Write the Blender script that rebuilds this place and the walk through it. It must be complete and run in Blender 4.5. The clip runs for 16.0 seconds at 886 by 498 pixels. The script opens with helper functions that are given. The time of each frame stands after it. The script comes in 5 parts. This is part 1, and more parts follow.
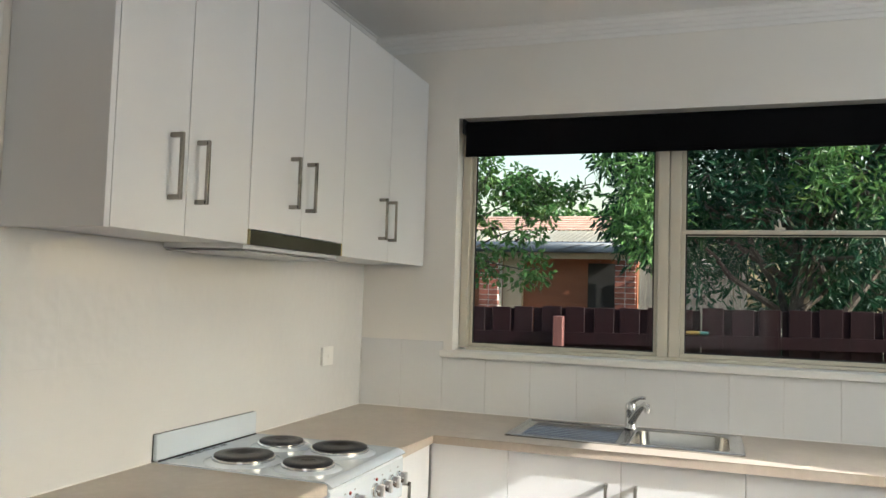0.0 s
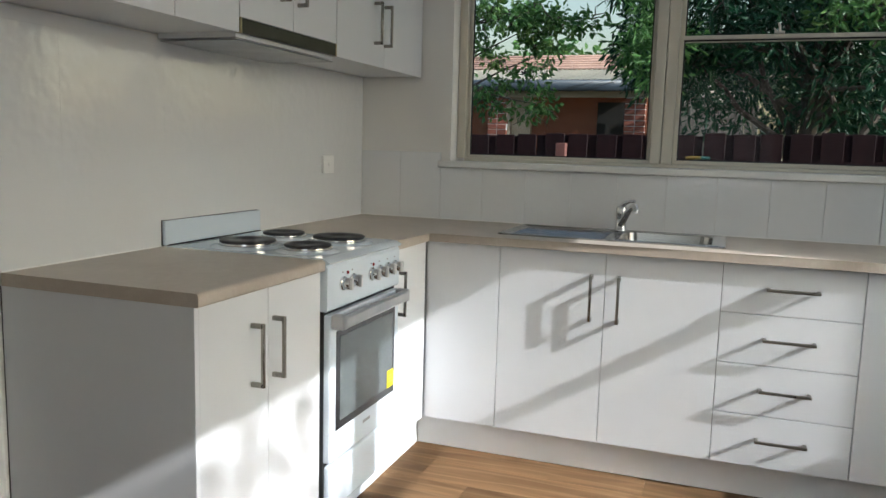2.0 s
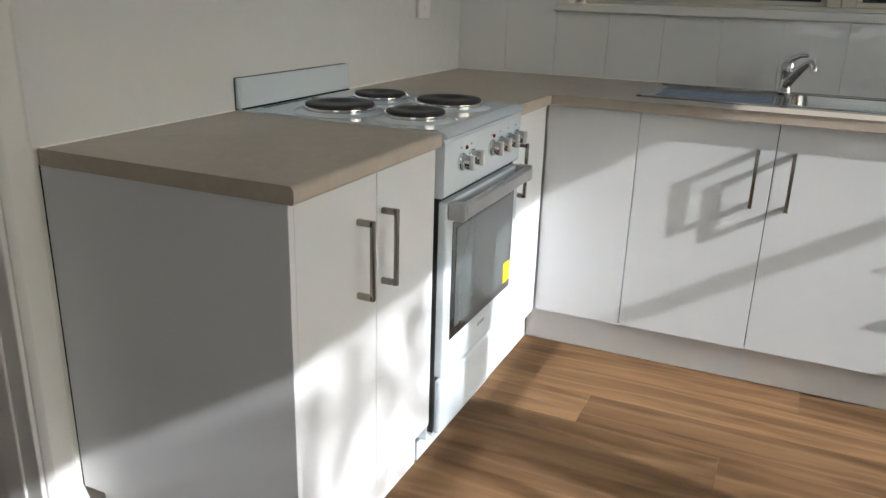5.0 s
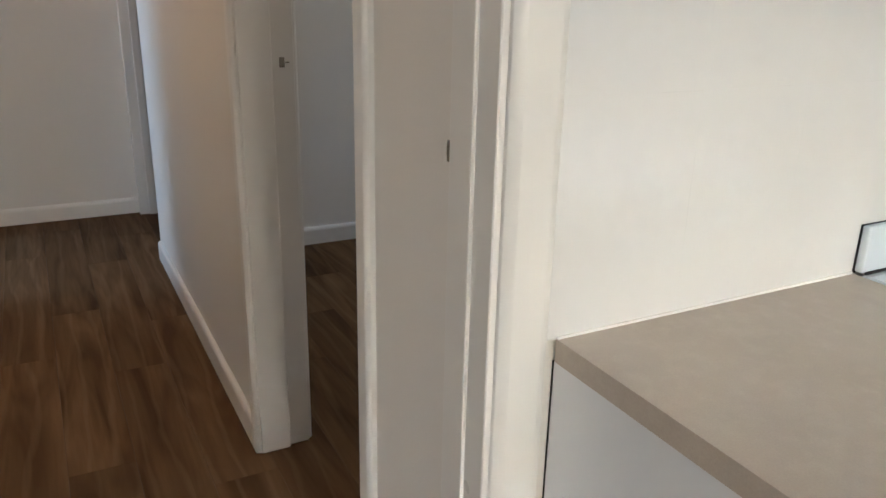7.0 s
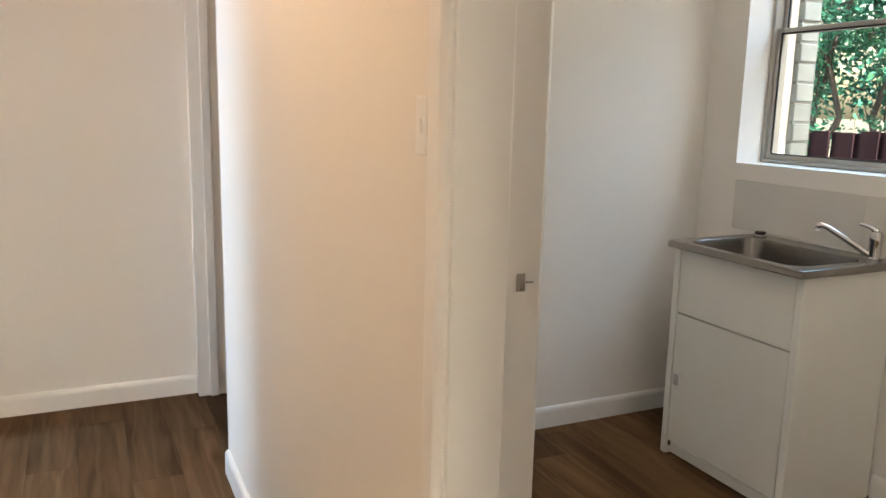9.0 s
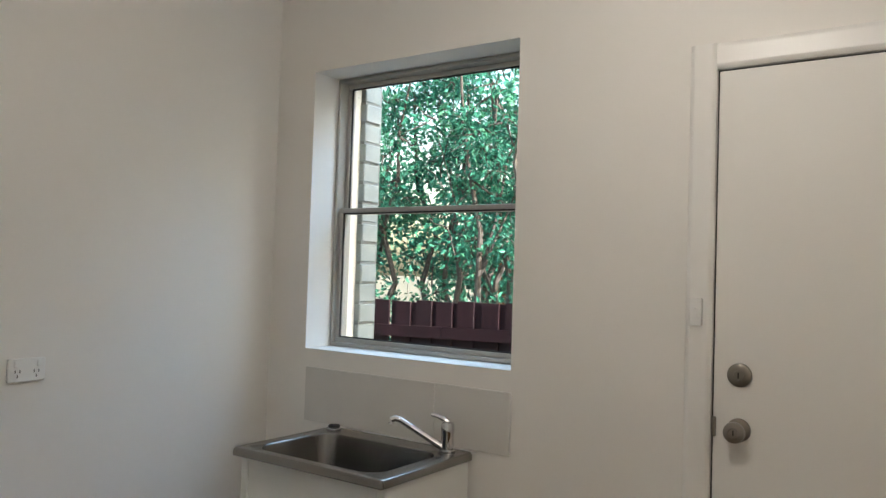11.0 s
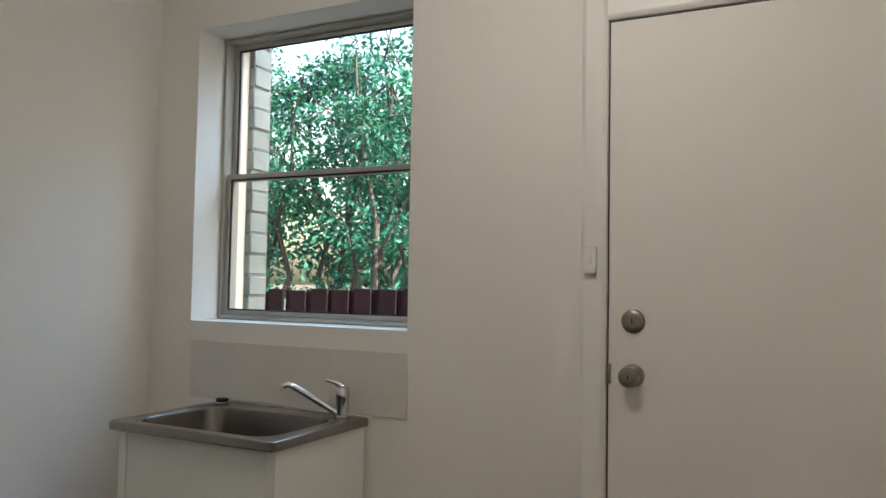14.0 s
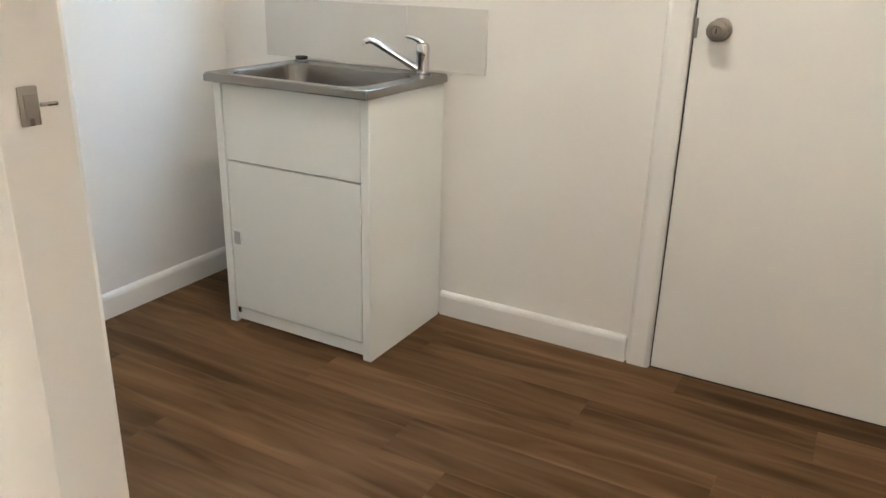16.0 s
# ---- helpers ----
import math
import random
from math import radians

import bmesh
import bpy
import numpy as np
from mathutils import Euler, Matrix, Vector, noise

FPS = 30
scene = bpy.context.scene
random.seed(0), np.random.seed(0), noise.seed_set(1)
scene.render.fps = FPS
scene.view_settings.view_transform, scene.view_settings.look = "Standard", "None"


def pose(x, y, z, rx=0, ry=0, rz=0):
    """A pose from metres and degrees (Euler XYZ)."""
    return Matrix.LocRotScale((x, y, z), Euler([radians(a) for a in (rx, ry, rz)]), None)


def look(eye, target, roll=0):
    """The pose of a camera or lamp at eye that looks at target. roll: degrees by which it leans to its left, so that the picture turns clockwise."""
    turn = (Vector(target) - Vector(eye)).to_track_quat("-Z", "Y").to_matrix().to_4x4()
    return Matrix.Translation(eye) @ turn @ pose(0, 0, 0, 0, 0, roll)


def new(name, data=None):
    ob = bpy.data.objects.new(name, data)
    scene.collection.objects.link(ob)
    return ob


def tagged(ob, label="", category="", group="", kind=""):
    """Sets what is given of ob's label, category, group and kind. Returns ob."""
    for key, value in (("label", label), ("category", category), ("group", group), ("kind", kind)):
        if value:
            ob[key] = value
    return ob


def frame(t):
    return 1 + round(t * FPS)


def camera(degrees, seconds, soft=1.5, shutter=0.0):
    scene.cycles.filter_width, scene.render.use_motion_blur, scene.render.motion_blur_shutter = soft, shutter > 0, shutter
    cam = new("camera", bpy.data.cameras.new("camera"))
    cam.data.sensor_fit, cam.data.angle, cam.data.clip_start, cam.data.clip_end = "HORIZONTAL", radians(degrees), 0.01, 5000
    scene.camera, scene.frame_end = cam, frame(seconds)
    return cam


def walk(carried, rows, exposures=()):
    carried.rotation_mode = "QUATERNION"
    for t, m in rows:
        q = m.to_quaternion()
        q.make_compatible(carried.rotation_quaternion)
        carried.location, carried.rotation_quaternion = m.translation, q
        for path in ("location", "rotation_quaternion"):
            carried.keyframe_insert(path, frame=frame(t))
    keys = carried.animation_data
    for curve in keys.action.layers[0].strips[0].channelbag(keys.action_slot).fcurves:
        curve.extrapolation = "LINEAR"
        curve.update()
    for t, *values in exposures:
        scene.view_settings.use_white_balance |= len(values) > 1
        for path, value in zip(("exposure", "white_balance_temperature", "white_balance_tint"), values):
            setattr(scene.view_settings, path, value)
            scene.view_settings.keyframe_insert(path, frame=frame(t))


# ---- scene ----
cam = camera(59.6, 16.0)
PATH = [
    (0, (1.595, -3.42, 1.432), (0.939, -1.535, 1.55), 1.8),
    (0.5, (1.631, -3.415, 1.385), (0.973, -1.528, 1.471), 1.8),
    (1, (1.666, -3.442, 1.331), (1.006, -1.554, 1.31), 1.7),
    (1.5, (1.676, -3.476, 1.289), (1.02, -1.593, 1.137), 1.6),
    (2, (1.691, -3.48, 1.244), (1.021, -1.614, 0.981), 1.6),
    (2.5, (1.689, -3.478, 1.208), (1.017, -1.634, 0.823), 1.6),
    (3, (1.694, -3.469, 1.184), (1.018, -1.655, 0.682), 1.5),
    (3.2, (1.693, -3.463, 1.177), (1.018, -1.66, 0.636), 1.5),
    (5.3, (1.255, -2.989, 1.239), (0.43, -1.289, 0.582), 2.0),
    (5.5, (1.212, -2.926, 1.257), (0.267, -1.292, 0.597), 2.1),
    (6, (1.111, -2.812, 1.271), (-0.18, -1.436, 0.607), 1.7),
    (6.5, (0.956, -2.696, 1.316), (-0.574, -1.595, 0.646), 1.6),
    (7, (0.75, -2.621, 1.338), (-0.922, -1.738, 0.686), 1.3),
    (7.4, (0.532, -2.603, 1.321), (-1.22, -1.842, 0.728), 2.2),
    (7.5, (0.472, -2.616, 1.325), (-1.291, -1.878, 0.736), 1.6),
    (7.7, (0.355, -2.649, 1.341), (-1.43, -1.942, 0.782), 2.0),
    (8, (0.196, -2.688, 1.357), (-1.611, -2.009, 0.835), 1.8),
    (8.5, (-0.074, -2.674, 1.366), (-1.898, -1.989, 0.916), 1.4),
    (9, (-0.329, -2.599, 1.376), (-2.112, -1.767, 1.015), 1.3),
    (9.5, (-0.501, -2.507, 1.402), (-2.111, -1.35, 1.139), 0.8),
    (9.7, (-0.552, -2.446, 1.416), (-2.066, -1.161, 1.181), 1.3),
    (10, (-0.576, -2.37, 1.433), (-1.974, -0.951, 1.253), 1.2),
    (10.2, (-0.632, -2.328, 1.439), (-1.962, -0.841, 1.301), 1.4),
    (12.5, (-0.665, -2.244, 1.537), (-1.628, -0.527, 1.89), 1.2),
    (13, (-0.678, -2.244, 1.477), (-1.589, -0.499, 1.831), 1.1),
    (13.5, (-0.68, -2.23, 1.404), (-1.578, -0.469, 1.708), 1.0),
    (14, (-0.679, -2.198, 1.318), (-1.59, -0.419, 1.41), 1.0),
    (14.5, (-0.702, -2.206, 1.26), (-1.594, -0.425, 1.073), 1.1),
    (15, (-0.714, -2.207, 1.203), (-1.586, -0.46, 0.772), 1.1),
    (15.5, (-0.725, -2.244, 1.172), (-1.581, -0.542, 0.564), 1.2),
    (16, (-0.772, -2.354, 1.227), (-1.677, -0.71, 0.537), 1.5),
]
EXPOSURES = [(0.0, 1.3, 6400, 10), (1.5, 0.78, 6000, 9), (3.0, 0.33, 6000, 9), (5.5, 0.33, 6050, 10), (6.5, 1.3, 6000, 11), (7.2, 1.75, 6050, 13), (8.0, 2.42, 6250, 12), (9.0, 2.7, 6650, 13), (9.5, 2.45, 6100, 10), (10.2, 2.45, 6100, 10), (12.5, 2.0, 6400, 13), (13.5, 2.08, 6400, 12), (14.5, 2.42, 6000, 10), (15.0, 3.05, 5950, 10), (15.5, 3.5, 6150, 11), (16.0, 3.55, 6150, 10)]
walk(cam, [(t, look(eye, target, roll)) for t, eye, target, roll in PATH], EXPOSURES)

# ---- world, sun and sky light ----
SUN_WAY = Vector((-1.0, 0.162, -0.60))
world = bpy.data.worlds.new("sky_world")
scene.world = world
world.use_nodes = True
wn = world.node_tree.nodes
sky = wn.new("ShaderNodeTexSky")
sky.sky_type, sky.sun_disc = "NISHITA", False
sky.air_density, sky.dust_density, sky.ozone_density = 1.5, 4.0, 0.3
sky.sun_elevation, sky.sun_rotation = radians(30.6), radians(99.2)
world.node_tree.links.new(sky.outputs["Color"], wn["Background"].inputs["Color"])
wn["Background"].inputs["Strength"].default_value = 0.15

sun = new("sun", bpy.data.lights.new("sun", "SUN"))
sun.data.energy, sun.data.angle, sun.data.color = 4.4, radians(0.5), (1.0, 0.98, 0.95)
sun.matrix_world = look(-SUN_WAY * 20, (0, 0, 0))


def window_lamp(name, at, target, w, h, energy, color):
    """Area lamp that stands in for sky light at or near an opening."""
    la = bpy.data.lights.new(name, "AREA")
    la.shape, la.size, la.size_y, la.energy, la.color = "RECTANGLE", w, h, energy, color
    ob = new(name, la)
    ob.matrix_world = look(at, target)
    return ob


SKY_BLUE, SKY_PALE = (0.52, 0.74, 1.0), (0.80, 0.90, 1.0)
window_lamp("sky_light_dining", (3.64, -1.83, 1.80), (0, -2.0, 2.3), 1.95, 1.3, 7.5, SKY_PALE)
# Added fill from behind the camera, to brighten the hall door linings.
window_lamp("fill_light_lounge", (1.6, -5.24, 1.52), (-0.2, -2.6, 1.4), 1.3, 1.2, 2.4, (0.96, 0.97, 1.0))
window_lamp("sky_light_laundry", (-1.9, 1.0, 3.35), (-2.75, -1.0, 1.0), 1.8, 1.0, 10, (0.45, 0.70, 1.0))
window_lamp("sky_light_bedroom", (-3.2, -5.25, 1.5), (-3.2, -3, 1.3), 1.3, 1.2, 12, SKY_BLUE)


def bulb(name, at, energy, size, color):
    la = bpy.data.lights.new(name, "POINT")
    la.energy, la.shadow_soft_size, la.color = energy, size, color
    ob = new(name, la)
    ob.location = at
    return ob


bulb("hall_lamp_light", (-1.95, -2.62, 2.46), 3.2, 0.08, (1.0, 0.66, 0.39))
bulb("laundry_lamp_light", (-1.25, -1.15, 2.42), 3.2, 0.08, (1.0, 0.91, 0.79))

# ---- materials ----


def nodes_of(name):
    m = bpy.data.materials.new(name)
    m.use_nodes = True
    nt = m.node_tree
    return m, nt, nt.nodes["Principled BSDF"]


def add(nt, kind, **inputs):
    n = nt.nodes.new(kind)
    for k, v in inputs.items():
        n.inputs[k.replace("_", " ")].default_value = v
    return n


def mixed(nt, fac, a, b):
    n = nt.nodes.new("ShaderNodeMix")
    n.data_type = "RGBA"
    for key, v in (("A", a), ("B", b)):
        socket = [s for s in n.inputs if s.name == key and s.type == "RGBA"][0]
        if isinstance(v, tuple):
            socket.default_value = (*v, 1)
        else:
            nt.links.new(v, socket)
    if isinstance(fac, float):
        n.inputs[0].default_value = fac
    else:
        nt.links.new(fac, n.inputs[0])
    return [s for s in n.outputs if s.type == "RGBA"][0]


def ramped(nt, out, lo, hi, a=0.0, b=1.0):
    n = add(nt, "ShaderNodeMapRange", From_Min=lo, From_Max=hi, To_Min=a, To_Max=b)
    nt.links.new(out, n.inputs["Value"])
    return n.outputs["Result"]


def surface(name, c1, c2, rough=0.5, scale=3.0, bump=0.1, bump_scale=80.0, metal=0.0, stretch=(1, 1, 1), vary=0.06, coat=0.0, dist=0.002):
    """Two tones mixed by broad noise, fine relief, uneven gloss."""
    m, nt, bsdf = nodes_of(name)
    geo = nt.nodes.new("ShaderNodeNewGeometry")
    mp = nt.nodes.new("ShaderNodeMapping")
    mp.inputs["Scale"].default_value = stretch
    nt.links.new(geo.outputs["Position"], mp.inputs["Vector"])
    big = add(nt, "ShaderNodeTexNoise", Scale=scale, Detail=5.0)
    fine = add(nt, "ShaderNodeTexNoise", Scale=bump_scale, Detail=3.0)
    for n in (big, fine):
        nt.links.new(mp.outputs["Vector"], n.inputs["Vector"])
    nt.links.new(mixed(nt, ramped(nt, big.outputs["Fac"], 0.35, 0.65), c1, c2), bsdf.inputs["Base Color"])
    nt.links.new(ramped(nt, big.outputs["Fac"], 0.3, 0.7, max(rough - vary, 0.02), rough + vary), bsdf.inputs["Roughness"])
    bsdf.inputs["Metallic"].default_value = metal
    bsdf.inputs["Coat Weight"].default_value = coat
    if bump:
        b = add(nt, "ShaderNodeBump", Strength=bump, Distance=dist)
        nt.links.new(fine.outputs["Fac"], b.inputs["Height"])
        nt.links.new(b.outputs["Normal"], bsdf.inputs["Normal"])
    return m


wall_paint = surface("wall_paint", (0.80, 0.775, 0.73), (0.78, 0.755, 0.71), 0.62, 0.9, 0.12, 160, vary=0.0)
ceiling_paint = surface("ceiling_paint", (0.80, 0.79, 0.77), (0.77, 0.76, 0.74), 0.75, 1.2, 0.1, 140)
gloss_trim = surface("gloss_trim", (0.80, 0.785, 0.75), (0.785, 0.77, 0.735), 0.32, 2.0, 0.05, 60, vary=0.05)
laminate_white = surface("laminate_white", (0.735, 0.745, 0.757), (0.72, 0.73, 0.742), 0.32, 1.2, 0.05, 220, vary=0.0)
kick_white = surface("kick_white", (0.78, 0.78, 0.775), (0.72, 0.72, 0.71), 0.4, 2.5, 0.06, 120)
enamel = surface("enamel", (0.68, 0.75, 0.81), (0.665, 0.735, 0.795), 0.16, 2.0, 0.03, 30, vary=0.05, coat=0.3)
powder_white = surface("powder_white", (0.80, 0.81, 0.77), (0.775, 0.785, 0.75), 0.38, 1.6, 0.07, 300, vary=0.06)
door_paint = surface("door_paint", (0.79, 0.77, 0.725), (0.77, 0.75, 0.705), 0.55, 1.0, 0.08, 120)
plastic_white = surface("plastic_white", (0.83, 0.825, 0.80), (0.80, 0.795, 0.77), 0.3, 6.0, 0.0)
cast_iron = surface("cast_iron", (0.012, 0.012, 0.013), (0.022, 0.021, 0.021), 0.48, 18.0, 0.25, 260)
black_gap = surface("black_gap", (0.012, 0.012, 0.012), (0.02, 0.02, 0.02), 0.7, 5.0, 0.0)
blind_cloth = surface("blind_cloth", (0.004, 0.004, 0.0045), (0.006, 0.006, 0.0065), 0.85, 9.0, 0.25, 700)
blind_cloth.node_tree.nodes["Principled BSDF"].inputs["Specular IOR Level"].default_value = 0.05
chrome = surface("chrome", (0.72, 0.72, 0.73), (0.66, 0.66, 0.67), 0.08, 9.0, 0.0, metal=1.0, vary=0.03)
brushed = surface("brushed_nickel", (0.33, 0.305, 0.27), (0.28, 0.26, 0.23), 0.28, 6.0, 0.12, 90, metal=1.0, stretch=(1, 1, 0.15), vary=0.06)
steel = surface("stainless_steel", (0.46, 0.45, 0.43), (0.38, 0.37, 0.355), 0.22, 3.0, 0.06, 150, metal=1.0, stretch=(0.1, 1, 1), vary=0.06)
trough_steel = surface("trough_steel", (0.33, 0.31, 0.285), (0.27, 0.255, 0.235), 0.24, 3.0, 0.06, 150, metal=1.0, stretch=(0.1, 1, 1), vary=0.06)
silver_paint = surface("silver_paint", (0.45, 0.455, 0.46), (0.40, 0.405, 0.41), 0.35, 8.0, 0.05, 200, metal=0.7)
aluminium_cream = surface("aluminium_cream", (0.62, 0.58, 0.48), (0.57, 0.53, 0.44), 0.38, 2.0, 0.05, 120)
aluminium_grey = surface("aluminium_grey", (0.40, 0.385, 0.35), (0.34, 0.33, 0.30), 0.40, 2.0, 0.05, 120)
sticker_yellow = surface("sticker_yellow", (0.85, 0.70, 0.0), (0.80, 0.64, 0.0), 0.4, 30.0, 0.0)
print_grey = surface("print_grey", (0.22, 0.22, 0.23), (0.18, 0.18, 0.19), 0.4, 30.0, 0.0)
lamp_red = surface("lamp_red", (0.30, 0.02, 0.015), (0.24, 0.015, 0.01), 0.2, 30.0, 0.0)
grout_white = surface("grout_white", (0.79, 0.785, 0.77), (0.77, 0.765, 0.75), 0.5, 12.0, 0.1, 200)
grout = surface("grout", (0.72, 0.71, 0.69), (0.66, 0.65, 0.63), 0.8, 12.0, 0.2, 200)
# Palings and rails: stain darkened to near black to hold the fence's shade.
fence_shaded = surface("fence_shaded", (0.016, 0.0055, 0.0075), (0.009, 0.0036, 0.005), 0.65, 3.0, 0.15, 60, stretch=(6, 6, 0.5), dist=0.002)
fence_shaded.node_tree.nodes["Principled BSDF"].inputs["Specular IOR Level"].default_value = 0.12
# Posts: same red-brown, lightened so the colour carries the sun on them.
fence_post_sunlit = surface("fence_post_sunlit", (0.15, 0.06, 0.052), (0.12, 0.045, 0.04), 0.6, 4.0, 0.4, 60, stretch=(5, 5, 0.6))
bark = surface("bark", (0.045, 0.036, 0.030), (0.085, 0.070, 0.058), 0.85, 7.0, 0.8, 28, stretch=(3, 3, 0.6), dist=0.01)
soil = surface("soil", (0.13, 0.10, 0.07), (0.08, 0.085, 0.045), 0.95, 1.4, 0.8, 30, dist=0.02)
pier_paint = surface("pier_paint", (0.20, 0.215, 0.215), (0.17, 0.18, 0.18), 0.7, 9.0, 0.3, 70)
roof_sheet = surface("roof_sheet", (0.42, 0.40, 0.33), (0.36, 0.34, 0.28), 0.5, 1.5, 0.1, 60)
roof_tile = surface("roof_tile", (0.30, 0.20, 0.165), (0.24, 0.155, 0.125), 0.8, 4.0, 0.4, 60)
gutter_blue = surface("gutter_blue", (0.05, 0.065, 0.085), (0.035, 0.05, 0.07), 0.4, 3.0, 0.05, 80)
cream_timber = surface("cream_timber", (0.52, 0.44, 0.33), (0.45, 0.38, 0.28), 0.6, 3.0, 0.2, 80)
red_board = surface("red_board", (0.30, 0.095, 0.04), (0.24, 0.075, 0.033), 0.6, 2.5, 0.3, 50, stretch=(0.4, 1, 4))
grey_timber = surface("grey_timber", (0.24, 0.23, 0.20), (0.16, 0.15, 0.13), 0.85, 3.0, 0.5, 40, stretch=(6, 6, 0.5))
doorway_shade = surface("doorway_shade", (0.03, 0.025, 0.02), (0.02, 0.017, 0.014), 0.8, 3.0, 0.0)
yellow_plastic = surface("yellow_plastic", (0.14, 0.095, 0.012), (0.12, 0.08, 0.012), 0.4, 9.0, 0.0)
teal_plastic = surface("teal_plastic", (0.01, 0.08, 0.075), (0.01, 0.065, 0.06), 0.4, 9.0, 0.0)


def per_piece(name, tones, rough, bump=0.4, bump_scale=60, scale=9.0, coat=0.0):
    """Pieces that differ a little in tone."""
    m = surface(name, tones[0], tones[1], rough, scale, bump, bump_scale, coat=coat)
    nt = m.node_tree
    bsdf = nt.nodes["Principled BSDF"]
    old = bsdf.inputs["Base Color"].links[0].from_socket
    info = nt.nodes.new("ShaderNodeObjectInfo")
    hsv = nt.nodes.new("ShaderNodeHueSaturation")
    nt.links.new(ramped(nt, info.outputs["Random"], 0, 1, tones[2], tones[3]), hsv.inputs["Value"])
    nt.links.new(old, hsv.inputs["Color"])
    nt.links.new(hsv.outputs["Color"], bsdf.inputs["Base Color"])
    return m


red_brick = per_piece("red_brick", ((0.30, 0.10, 0.065), (0.22, 0.075, 0.05), 0.75, 1.25), 0.85)
house_brick = per_piece("house_brick", ((0.30, 0.33, 0.33), (0.25, 0.28, 0.28), 0.90, 1.08), 0.75)


def glazed_tile():
    """White wall tile with the slow ripple of a pressed glaze."""
    m, nt, bsdf = nodes_of("glazed_tile")
    geo = nt.nodes.new("ShaderNodeNewGeometry")
    n1 = add(nt, "ShaderNodeTexNoise", Scale=24.0, Detail=1.0)
    nt.links.new(geo.outputs["Position"], n1.inputs["Vector"])
    n2 = add(nt, "ShaderNodeTexNoise", Scale=2.0, Detail=3.0)
    nt.links.new(geo.outputs["Position"], n2.inputs["Vector"])
    nt.links.new(mixed(nt, ramped(nt, n2.outputs["Fac"], 0.35, 0.65), (0.785, 0.785, 0.775), (0.765, 0.765, 0.757)), bsdf.inputs["Base Color"])
    bsdf.inputs["Roughness"].default_value = 0.02
    bsdf.inputs["Specular IOR Level"].default_value = 1.0
    bsdf.inputs["IOR"].default_value = 1.6
    b = add(nt, "ShaderNodeBump", Strength=0.30, Distance=0.006)
    nt.links.new(n1.outputs["Fac"], b.inputs["Height"])
    nt.links.new(b.outputs["Normal"], bsdf.inputs["Normal"])
    return m


def benchtop_laminate():
    m, nt, bsdf = nodes_of("benchtop_laminate")
    geo = nt.nodes.new("ShaderNodeNewGeometry")
    cloud = add(nt, "ShaderNodeTexNoise", Scale=7.0, Detail=2.0)
    mottle = add(nt, "ShaderNodeTexNoise", Scale=45.0, Detail=2.0)
    speck = add(nt, "ShaderNodeTexNoise", Scale=420.0, Detail=1.0)
    for n in (cloud, mottle, speck):
        nt.links.new(geo.outputs["Position"], n.inputs["Vector"])
    a = mixed(nt, ramped(nt, cloud.outputs["Fac"], 0.2, 0.8), (0.435, 0.372, 0.305), (0.52, 0.455, 0.38))
    b = mixed(nt, ramped(nt, mottle.outputs["Fac"], 0.45, 0.80, 0.0, 0.45), a, (0.58, 0.515, 0.44))
    c = mixed(nt, ramped(nt, speck.outputs["Fac"], 0.3, 0.8, 0.0, 0.25), b, (0.34, 0.28, 0.22))
    nt.links.new(c, bsdf.inputs["Base Color"])
    bsdf.inputs["Roughness"].default_value = 0.40
    return m


